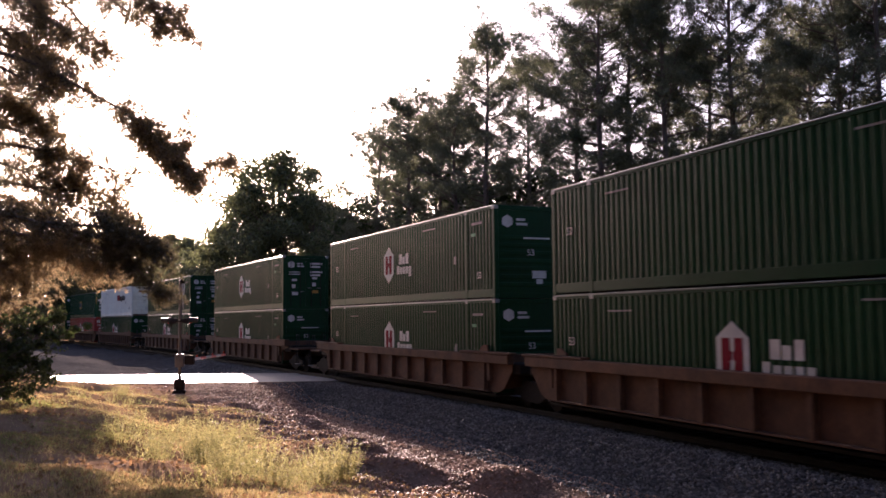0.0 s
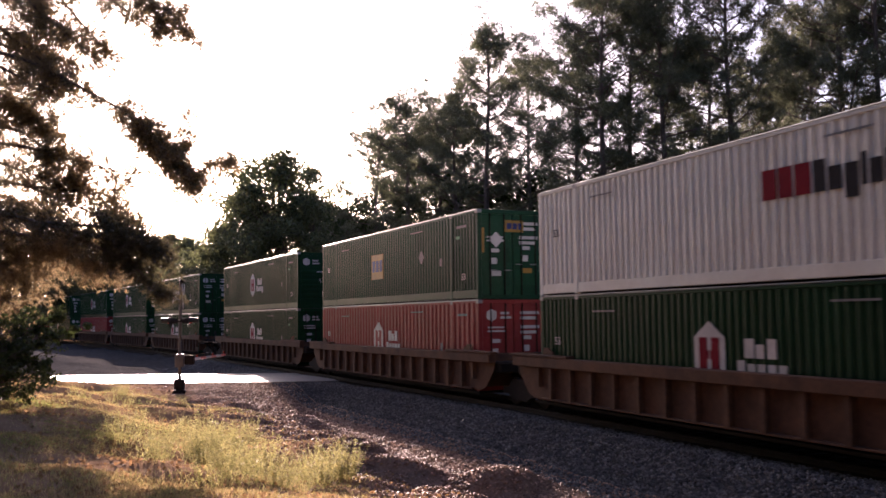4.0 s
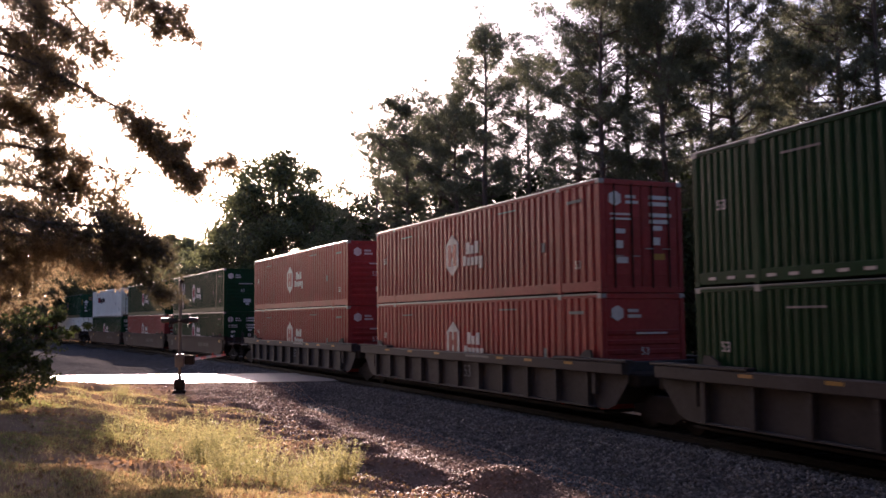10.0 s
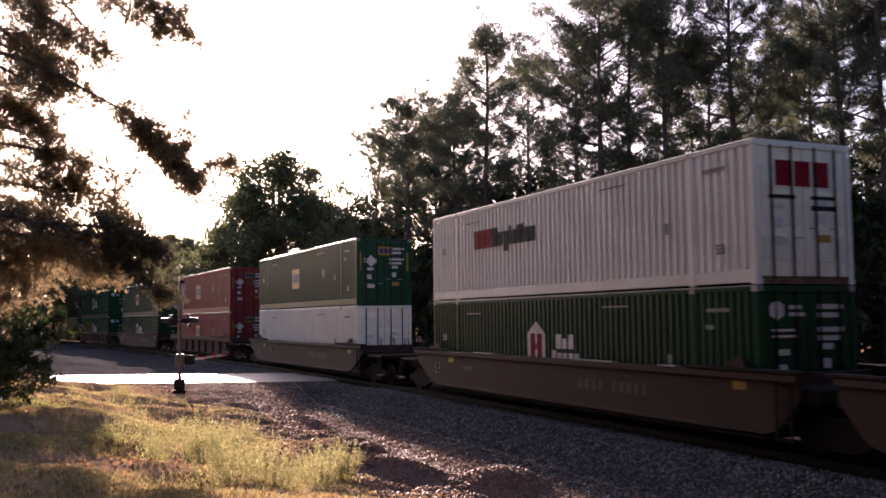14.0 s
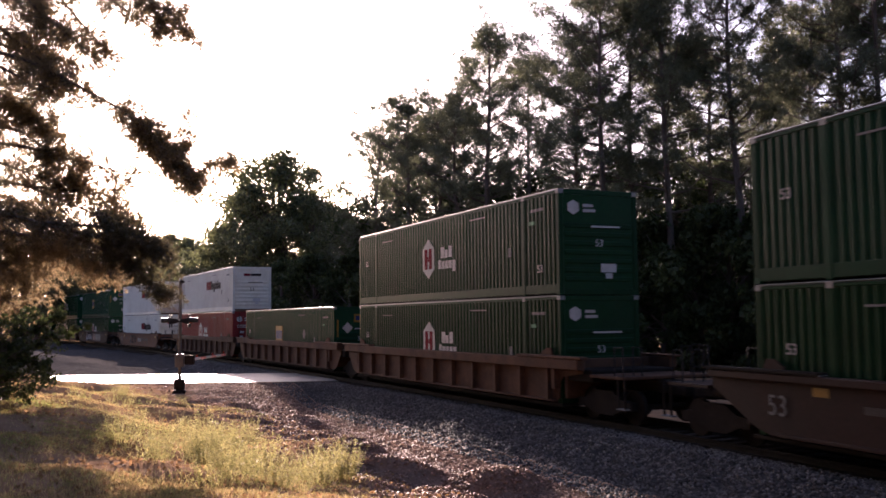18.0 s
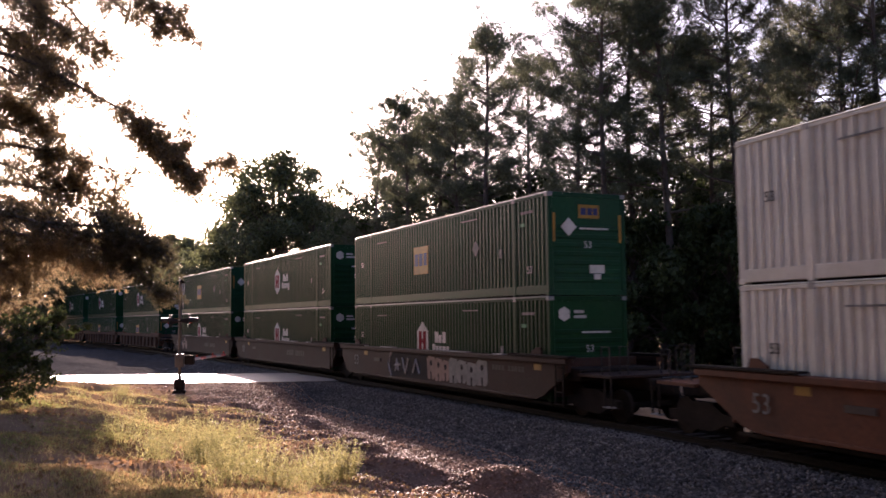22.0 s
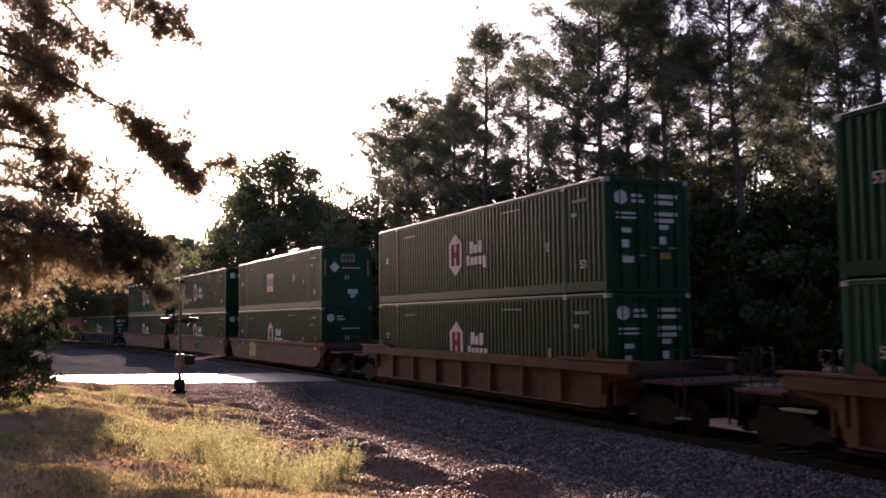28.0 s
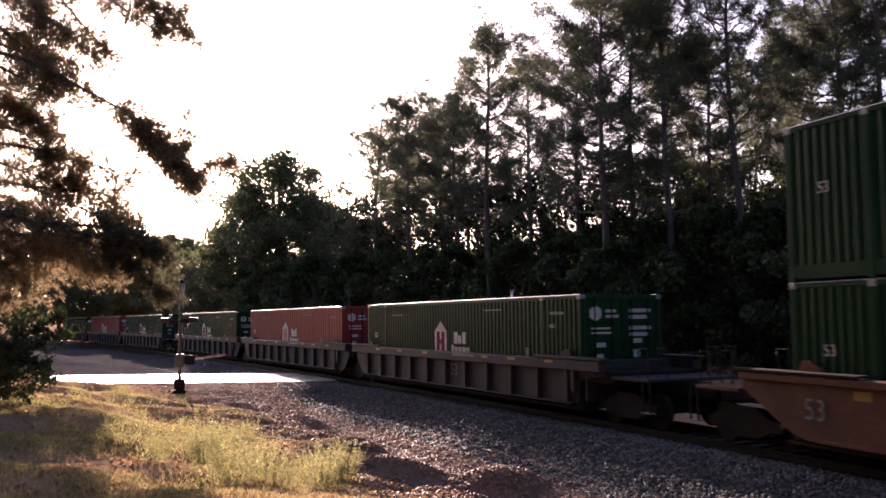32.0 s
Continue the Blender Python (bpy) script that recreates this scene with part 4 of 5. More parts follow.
# ---- crossing signals ----
def crossing_signal(x, y, turn, arm, arm_turn):
    z = ground_at(x, y)
    c = thing("crossing_signal", "grey crossing signal mast with paired red lamps and lowered gate arm", "crossing signal", "crossing signals")
    part("foundation", Mesh().box(-0.28, 0.28, -0.24, 0.24, -0.3, 0.12, 0.03), M_STEEL, c)
    part("base_box", Mesh().box(-0.22, 0.22, -0.2, 0.2, 0.12, 0.55, 0.05), M_STEEL, c, "dark cast base")
    part("mast", Mesh().tube([(0, 0, 0.5), (0, 0, 4.35)], [0.065, 0.06], 12), M_MAST, c)
    part("cap", Mesh().tube([(0, 0, 4.35), (0, 0, 4.42)], [0.07, 0.02], 12), M_GALV, c)
    part("cross_arm", Mesh().tube([(-0.75, 0, 2.82), (0.78, 0, 2.82)], [0.03, 0.03], 8), M_GALV, c)
    for side, face in ((-1, -1), (1, -1), (-1, 1), (1, 1)):
        lx = side * 0.5
        lamp = part("lamp", Mesh().tube([(lx, face * 0.34, 2.78), (lx, face * 0.37, 2.78)], [0.25, 0.25], 20), M_BLACK, c, "black lamp disc")
        part("lens", Mesh().tube([(lx, face * 0.372, 2.78), (lx, face * 0.43, 2.78)], [0.11, 0.09], 16), M_LENS, lamp)
        hood = Mesh()
        n = 10
        for k in range(n):
            a, b = math.pi * (-0.15 + 1.3 * k / n), math.pi * (-0.15 + 1.3 * (k + 1) / n)
            hood.add([(lx + r * math.cos(t), yy, 2.78 + r * math.sin(t)) for r in (0.13, 0.137) for t in (a, b) for yy in (face * 0.37, face * 0.66)], [(0, 1, 3, 2), (4, 6, 7, 5), (1, 5, 7, 3), (0, 2, 6, 4)])
        part("hood", hood, M_GLOSS, lamp)
        part("lamp_box", Mesh().tube([(lx, face * 0.34, 2.78), (lx, face * 0.18, 2.78), (lx, 0, 2.8)], [0.12, 0.09, 0.04], 12), M_BLACK, lamp)
    for k, a in enumerate((42, -42)):
        b = Mesh().box(-0.6, 0.6, -0.012, 0.012, -0.115, 0.115, 0.004)
        blade = part("crossbuck_blade", b, M_LOGO, c, "white crossbuck blade")
        blade.matrix_basis = pose(0, -0.09 - 0.03 * k, 3.75, 0, a, 0)
    part("bell", Mesh().tube([(0, 0, 4.3), (0, -0.16, 4.3)], [0.12, 0.02], 12), M_STEEL, c)
    g = part("gate_mechanism", Mesh().box(-0.2, 0.2, -0.18, 0.18, 1.0, 1.5, 0.04), M_MAST, c, "grey gate motor housing")
    for dx in (-0.34, 0.34):
        part("counterweight", Mesh().box(dx - 0.05, dx + 0.05, -0.55, -0.2, 1.1, 1.45, 0.02), M_STEEL, g)
    ax, ay = math.cos(radians(arm_turn)), math.sin(radians(arm_turn))
    n = 8
    for k in range(n):
        a, b = 0.35 + k * (arm - 0.35) / n, 0.35 + (k + 1) * (arm - 0.35) / n
        m = Mesh().tube([(ax * a, ay * a, 1.24), (ax * b, ay * b, 1.24)], [0.055, 0.05], 6)
        part("gate_arm", m, M_GATERED if k % 2 else M_LOGO, c, "red band of the gate arm" if k % 2 else "white band of the gate arm")
    for f in (0.35, 0.7, 0.97):
        part("arm_light", Mesh().tube([(ax * arm * f, ay * arm * f, 1.3), (ax * arm * f, ay * arm * f, 1.4)], [0.035, 0.03], 8), M_LENS, c, "small red arm light")
    c.matrix_basis = pose(x, y, z, 0, 0, turn)
    return c


crossing_signal(-10.25, 36.4, 102, 6.0, -15.3)
crossing_signal(3.66, 48.6, 277, 6.0, -10.3)


# ---- trees ----
def tufts(rng, centres, dirs, blades, length, width, spread=0.9):
    """Bunches of pointed blades round centres."""
    n = len(centres)
    d = rng.normal(0, 1, (n, blades, 3))
    d /= np.linalg.norm(d, axis=2, keepdims=True)
    d = d * spread + dirs[:, None, :] * 0.8
    d /= np.linalg.norm(d, axis=2, keepdims=True)
    L = length * rng.uniform(0.6, 1.25, (n, blades, 1))
    a = centres[:, None, :] + d * L * 0.08
    side = np.cross(d, rng.normal(0, 1, (n, blades, 3)))
    side /= np.linalg.norm(side, axis=2, keepdims=True) + 1e-9
    co = np.stack([a - side * width / 2 + d * L * 0.25, a + side * width / 2 + d * L * 0.3, a + d * L], 2).reshape(-1, 3)
    return co, np.arange(len(co)).reshape(-1, 3)


def leaves(rng, centres, radius, per, size):
    """Loose clouds of small leaves round centres, thinner towards the rim."""
    n = len(centres)
    p = rng.normal(0, 1, (n, per, 3))
    p = p / np.linalg.norm(p, axis=2, keepdims=True) * (rng.random((n, per, 1)) ** 0.45) * radius[:, None, None]
    p[:, :, 2] *= 0.75
    c = (centres[:, None, :] + p).reshape(-1, 3)
    u = rng.normal(0, 1, c.shape)
    u /= np.linalg.norm(u, axis=1, keepdims=True)
    w = np.cross(u, rng.normal(0, 1, c.shape))
    w /= np.linalg.norm(w, axis=1, keepdims=True) + 1e-9
    s = size * rng.uniform(0.6, 1.4, (len(c), 1))
    co = np.stack([c - u * s, c + w * s * 0.55, c + u * s, c - w * s * 0.55], 1).reshape(-1, 3)
    k = np.arange(len(c))[:, None] * 4
    return co, np.concatenate([k + np.array([0, 1, 2]), k + np.array([0, 2, 3])])


TREES = {}


def pine(seed, h, bare=0.4, needles=None, blades=11, count=20, length=0.21, width=0.036):
    """A tall pine: a long bare trunk, rising limbs that fork, and needle bunches at the twigs under a rounded top."""
    rng = np.random.default_rng(seed)
    wood = Mesh()
    lean = rng.normal(0, 0.012, 2)
    def axis(z):
        return np.array([lean[0] * z + 0.12 * math.sin(z * 0.4 + seed), lean[1] * z + 0.1 * math.cos(z * 0.33 + seed), z])
    zs = np.linspace(-0.4, h * 0.96, 14)
    wood.tube([axis(z) for z in zs], [0.011 * h * (1 - 0.93 * max(z, 0) / h) + 0.02 for z in zs], 9)
    cs, ds = [], []
    limbs = int(h * 2.3)
    for k in range(limbs):
        g = ((k + rng.random()) / limbs) ** 0.8
        f = bare + (0.985 - bare) * g
        z0 = f * h * 0.93
        az = k * 2.4 + rng.normal(0, 0.6)
        full = 0.62 + 0.38 * math.sin(math.pi * min(1, 0.1 + 0.75 * g)) if g < 0.8 else 0.9 * math.sqrt(max(0.0, 1 - ((g - 0.8) / 0.24) ** 2))
        reach = h * 0.135 * full * rng.uniform(0.45, 1.3 if g > 0.25 else 1.6)
        rise = reach * (rng.uniform(-0.1, 0.5) + 0.75 * g)
        b = axis(z0)
        out = np.array([math.cos(az), math.sin(az), 0])
        tip = b + out * reach + np.array([0, 0, rise])
        mid = b + out * reach * 0.55 + np.array([0, 0, rise * 0.35 - 0.02 * reach])
        wood.tube([b, mid, tip], [0.0032 * h * (1.25 - f) + 0.018, 0.034, 0.012], 5, False)
        for j in range(int(rng.integers(5, 10)) if g > 0.22 else int(rng.integers(3, 6))):
            t = 1.0 if j == 0 else rng.uniform(0.35, 1.0)
            p = (mid + (tip - mid) * (t - 0.5) * 2) if t > 0.5 else b + (mid - b) * t * 2
            a2 = az + rng.normal(0, 0.9)
            q = p + np.array([math.cos(a2), math.sin(a2), rng.uniform(0.1, 1.0)]) * (0.15 + reach * rng.uniform(0.05, 0.3))
            wood.tube([p, q], [0.022, 0.008], 3, False)
            size = rng.uniform(0.2, 0.5)
            for i in range(int(count * (size / 0.38) ** 2)):
                e = rng.normal(0, 1, 3)
                e = e / np.linalg.norm(e) * rng.random() ** 0.5 * rng.uniform(0.6, 1.45)
                cs.append(q + e * np.array([1.1, 1.1, 0.7]) * size)
                ds.append(e * 0.7 + np.array([0, 0, 0.5]))
    for k in range(24):
        q = axis(h * rng.uniform(0.88, 0.985)) + rng.normal(0, 1, 3) * np.array([0.032, 0.032, 0.006]) * h
        wood.tube([axis(h * 0.9), q], [0.03, 0.008], 4, False)
        for i in range(count):
            cs.append(q + rng.normal(0, 0.26, 3))
            ds.append(rng.normal(0, 0.5, 3) + np.array([0, 0, 0.6]))
    co, tri = tufts(rng, np.array(cs), np.array(ds), blades, length, width)
    return wood.data("trunk", M_BARK, True), tri_data("crown", needles or M_NEEDLE, co, tri)


def broadleaf(seed, h, wide=0.42, clumps=92, per=330, size=0.12, low=0.22, mat=None):
    rng = np.random.default_rng(seed)
    wood = Mesh()
    wood.tube([(0, 0, -0.4), (0.1, 0.05, h * 0.25), (0.0, 0.2, h * 0.5), (0.1, 0.1, h * 0.82)], [0.022 * h, 0.016 * h, 0.011 * h, 0.003 * h], 9)
    cs, rad = [], []
    for k in range(clumps):
        f = low + (1 - low) * (k + rng.random()) / clumps
        g = math.sin(math.pi * min(1, 0.16 + 0.84 * ((f - low) / (1 - low)) ** 0.9) * 0.97) ** 0.7
        az = rng.uniform(0, 6.28)
        r = h * wide * g * math.sqrt(rng.uniform(0.1, 1.0)) * rng.uniform(0.6, 1.25) * (1 + 0.25 * math.sin(2 * az + seed + 5 * f))
        c = np.array([math.cos(az) * r, math.sin(az) * r, f * h * 0.95])
        b = np.array([0.05, 0.1, max(0.1, f * 0.65) * h])
        if r > 0.3:
            wood.tube([b, (b + c) / 2 + np.array([0, 0, 0.03 * h]), c], [0.006 * h, 0.003 * h, 0.008], 4, False)
        cs.append(c)
        rad.append(h * rng.uniform(0.05, 0.11))
    co, tri = leaves(rng, np.array(cs), np.array(rad), per, size)
    return wood.data("trunk", M_BARK, True), tri_data("crown", mat or M_LEAF, co, tri)


def plant(name, label, category, group, kindkey, maker, x, y, h, turn):
    """A tree of its own, with meshes shared between those of one kind."""
    if kindkey not in TREES:
        TREES[kindkey] = maker()
    trunk, crown, h0 = TREES[kindkey]
    t = thing(name, label, category, group)
    part("trunk", trunk, None, t)
    part("crown", crown, None, t)
    k = h / h0
    t.matrix_basis = pose(x, y, ground_at(x, y), 0, 0, turn) @ Matrix.Scale(k, 4)
    return t


SWAY = []
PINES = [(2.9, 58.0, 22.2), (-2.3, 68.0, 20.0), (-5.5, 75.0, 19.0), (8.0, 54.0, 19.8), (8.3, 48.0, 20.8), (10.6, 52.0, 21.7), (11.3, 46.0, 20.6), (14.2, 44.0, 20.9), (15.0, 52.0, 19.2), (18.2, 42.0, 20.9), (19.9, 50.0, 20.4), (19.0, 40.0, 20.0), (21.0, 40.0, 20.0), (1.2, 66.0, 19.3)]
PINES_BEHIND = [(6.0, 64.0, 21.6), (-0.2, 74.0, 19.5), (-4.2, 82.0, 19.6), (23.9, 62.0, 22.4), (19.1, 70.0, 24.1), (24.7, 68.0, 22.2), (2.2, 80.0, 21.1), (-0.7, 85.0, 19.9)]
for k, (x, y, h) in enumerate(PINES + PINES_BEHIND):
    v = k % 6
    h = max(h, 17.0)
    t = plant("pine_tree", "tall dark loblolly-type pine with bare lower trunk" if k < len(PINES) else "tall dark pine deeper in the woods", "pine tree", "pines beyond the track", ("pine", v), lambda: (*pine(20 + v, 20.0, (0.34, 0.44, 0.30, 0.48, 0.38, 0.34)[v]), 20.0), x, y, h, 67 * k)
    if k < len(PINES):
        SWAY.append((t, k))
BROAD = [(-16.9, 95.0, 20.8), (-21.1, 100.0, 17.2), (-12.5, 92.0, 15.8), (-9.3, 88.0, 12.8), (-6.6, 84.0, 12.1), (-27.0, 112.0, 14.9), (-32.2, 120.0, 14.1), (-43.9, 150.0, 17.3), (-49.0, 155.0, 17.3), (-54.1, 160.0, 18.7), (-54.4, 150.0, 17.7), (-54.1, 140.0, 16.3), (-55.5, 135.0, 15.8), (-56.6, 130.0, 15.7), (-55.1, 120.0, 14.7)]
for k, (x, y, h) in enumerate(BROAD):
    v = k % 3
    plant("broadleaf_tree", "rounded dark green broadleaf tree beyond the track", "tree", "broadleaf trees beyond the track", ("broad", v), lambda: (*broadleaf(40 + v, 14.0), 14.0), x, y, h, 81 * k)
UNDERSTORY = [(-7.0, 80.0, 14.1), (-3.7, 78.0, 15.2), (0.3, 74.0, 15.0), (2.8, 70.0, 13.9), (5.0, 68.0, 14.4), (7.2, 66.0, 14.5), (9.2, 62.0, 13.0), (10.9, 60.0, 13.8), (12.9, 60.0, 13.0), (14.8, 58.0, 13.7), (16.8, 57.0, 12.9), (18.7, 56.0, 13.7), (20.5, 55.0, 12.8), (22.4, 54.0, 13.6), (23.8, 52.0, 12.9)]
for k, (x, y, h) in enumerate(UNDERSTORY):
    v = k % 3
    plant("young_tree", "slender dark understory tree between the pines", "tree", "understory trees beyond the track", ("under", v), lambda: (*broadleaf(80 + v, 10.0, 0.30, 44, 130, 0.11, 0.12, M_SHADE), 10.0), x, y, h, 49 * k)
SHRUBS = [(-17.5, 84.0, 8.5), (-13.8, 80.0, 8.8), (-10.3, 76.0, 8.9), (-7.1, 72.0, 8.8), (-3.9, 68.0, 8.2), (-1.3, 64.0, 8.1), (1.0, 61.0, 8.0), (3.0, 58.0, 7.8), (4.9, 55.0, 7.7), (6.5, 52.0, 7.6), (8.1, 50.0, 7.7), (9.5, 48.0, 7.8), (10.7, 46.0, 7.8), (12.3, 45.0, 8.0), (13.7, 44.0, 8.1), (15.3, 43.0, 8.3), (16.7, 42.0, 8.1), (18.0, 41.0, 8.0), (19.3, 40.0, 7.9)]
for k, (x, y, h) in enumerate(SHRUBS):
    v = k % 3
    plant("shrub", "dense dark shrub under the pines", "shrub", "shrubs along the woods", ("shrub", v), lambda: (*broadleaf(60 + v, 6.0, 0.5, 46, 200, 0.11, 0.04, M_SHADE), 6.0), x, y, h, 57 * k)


def far_woods():
    """Closed dark woods behind the single trees."""
    rng = np.random.default_rng(9)
    cs, rad = [], []
    for k in range(1000):
        s = rng.uniform(-70, 190)
        x, y, hh = on_line(s, -rng.uniform(30, 46))
        top = rng.uniform(5, 12)
        cs.append((x, y, rng.random() ** 0.8 * top))
        rad.append(rng.uniform(1.0, 2.0))
    co, tri = leaves(rng, np.array(cs), np.array(rad), 130, 0.3)
    raw_mesh("far_woods", "dense dark woods in the distance", "woods", M_LEAF, co, tri)


far_woods()


# ---- the near tree and bush ----
class NearPine:
    """A pine at the lawn's edge whose boughs slope down into the view."""

    def __init__(self, x, y, tall, seed, label):
        self.rng, self.x, self.y, self.z = np.random.default_rng(seed), x, y, ground_at(x, y)
        self.ob = thing("pine_tree", label, "pine tree")
        self.wood, self.cs, self.ds, self.k = Mesh(), [], [], y / 31.3
        self.wood.tube([(0, 0, -0.4), (0.05, 0, tall * 0.2), (0.1, 0.1, tall * 0.45), (0.1, 0, tall * 0.7), (0, 0, tall)], [r * self.k for r in (0.42, 0.36, 0.3, 0.22, 0.05)], 12)

    def bough(self, base, start, mid, tip, away, bare, spread, thick):
        """From the trunk at a height, or from a fork at start; mid and tip: place across and height."""
        rng, wood = self.rng, self.wood
        def at(q):
            return np.array([q[0] - self.x, away, q[1] - self.z])
        b = np.array([0.1, 0, base - self.z]) if start is None else at(start)
        m, e = at(mid), at(tip)
        wood.tube([b, m, e], [0.11 * self.k if start is None else 0.05, 0.06 * self.k if start is None else 0.03, 0.01], 7, False)
        for j in range(int(92 * thick)):
            f = bare + (1 - bare) * rng.random() ** 0.85
            p, way = (b + (m - b) * f * 2, m - b) if f < 0.5 else (m + (e - m) * (f - 0.5) * 2, e - m)
            way = way / np.linalg.norm(way)
            q = p + (rng.normal(0, 0.62, 3) * np.array([1, 1.3, 1]) + way * 0.5 + np.array([0, 0, -0.12])) * spread * (1.15 - 0.4 * f)
            wood.tube([p, (p + q) / 2 + np.array([0, 0, 0.03]), q], [0.012, 0.009, 0.004], 3, False)
            for i in range(10):
                self.cs.append(p + (q - p) * rng.uniform(0.25, 1.1) + rng.normal(0, 0.11 * self.k, 3))
                self.ds.append((q - p) / np.linalg.norm(q - p) * 0.7 + way * 0.4)

    def grow(self, needles):
        part("trunk", self.wood, M_BARK, self.ob, smooth=True)
        co, tri = tufts(self.rng, np.array(self.cs), np.array(self.ds), 13, 0.2 * self.k, 0.025 * self.k)
        raw_mesh("crown", "", "", needles, co, tri, self.ob)
        self.ob.matrix_basis = pose(self.x, self.y, self.z)


def near_trees():
    tree = NearPine(-19.4, 31.3, 23, 77, "large backlit pine with drooping boughs beyond the lawn")
    bough = tree.bough
    bough(16.7, None, (-14.4, 14.0), (-12.23, 11.95), 0.2, 0.09, 1.11, 1.2)
    bough(15.2, None, (-14.9, 12.6), (-12.35, 10.62), -0.5, 0.09, 1.11, 1.3)
    bough(13.3, None, (-13.3, 11.1), (-10.41, 9.52), -1.4, 0.06, 0.58, 0.8)
    bough(17.5, None, (-13.6, 14.3), (-11.52, 11.88), 0.6, 0.27, 0.77, 0.6)
    bough(15.0, None, (-15.6, 12.5), (-13.37, 11.62), 1.1, 0.09, 1.11, 1.0)
    bough(12.7, None, (-14.6, 11.1), (-12.82, 10.22), -0.9, 0.06, 0.93, 1.1)
    bough(12.4, None, (-15.3, 10.7), (-13.79, 9.64), -0.1, 0.06, 0.93, 1.1)
    bough(16.5, None, (-14.4, 14.0), (-13.03, 12.66), -0.8, 0.06, 1.00, 1.1)
    bough(19.4, None, (-12.2, 14.9), (-8.90, 13.16), 0.0, 0.30, 0.89, 1.0)
    bough(18.5, None, (-12.4, 14.5), (-9.76, 12.66), 0.6, 0.30, 0.75, 0.8)
    bough(15.3, (-12.22, 14.88), (-10.1, 13.5), (-8.51, 12.26), 0.0, 0.24, 0.49, 0.6)
    bough(11.6, (-13.29, 11.14), (-10.3, 9.5), (-9.01, 8.21), -1.4, 0.43, 0.75, 1.3)
    bough(10.0, (-10.32, 9.52), (-8.9, 7.9), (-8.00, 7.18), -1.4, 0.15, 0.60, 1.2)
    bough(8.7, (-9.01, 8.21), (-8.2, 8.5), (-8.20, 9.41), -1.4, 0.18, 0.22, 0.18)
    bough(7.7, (-8.09, 7.22), (-7.5, 7.7), (-6.78, 7.78), -1.4, 0.18, 0.22, 0.2)
    bough(10.4, None, (-14.2, 9.1), (-12.42, 7.79), -0.1, 0.09, 1.00, 1.0)
    bough(9.5, None, (-13.5, 8.4), (-10.21, 7.48), -0.8, 0.12, 0.66, 1.0)
    bough(11.8, None, (-15.2, 10.1), (-13.66, 9.18), 0.5, 0.09, 1.00, 1.0)
    bough(9.0, None, (-14.8, 8.0), (-12.48, 7.17), -0.5, 0.06, 0.93, 1.1)
    bough(8.4, None, (-13.8, 7.2), (-10.59, 6.78), -0.5, 0.12, 0.71, 1.0)
    bough(8.0, None, (-14.7, 6.9), (-13.63, 6.23), 0.3, 0.09, 0.93, 0.8)
    bough(7.6, (-13.79, 7.19), (-11.7, 6.3), (-10.29, 5.92), -0.5, 0.18, 0.53, 0.6)
    bough(7.3, None, (-14.9, 6.4), (-12.00, 5.59), -0.1, 0.06, 0.89, 1.3)
    bough(6.7, None, (-13.6, 5.5), (-10.84, 4.61), -0.5, 0.12, 0.71, 1.7)
    bough(6.7, None, (-13.4, 5.4), (-11.43, 4.56), 0.2, 0.12, 0.62, 1.4)
    bough(5.8, None, (-15.2, 4.9), (-13.85, 3.81), -0.1, 0.09, 0.93, 1.0)
    bough(6.3, None, (-15.6, 5.5), (-14.02, 4.90), 0.6, 0.09, 1.00, 1.0)
    bough(4.9, None, (-15.8, 4.0), (-14.08, 3.25), -0.5, 0.12, 0.89, 0.8)
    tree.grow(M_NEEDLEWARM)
    tree = NearPine(-13.2, 21.4, 12, 78, "smaller backlit pine with low boughs beside the lawn")
    bough = tree.bough
    bough(5.9, None, (-9.1, 4.9), (-6.81, 4.32), -0.2, 0.12, 0.55, 1.5)
    bough(5.2, (-9.07, 4.92), (-7.3, 4.1), (-6.28, 3.28), -0.2, 0.33, 0.30, 0.7)
    bough(5.2, (-9.07, 4.92), (-7.3, 4.8), (-6.36, 4.18), -0.2, 0.24, 0.36, 0.8)
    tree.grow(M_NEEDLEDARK)


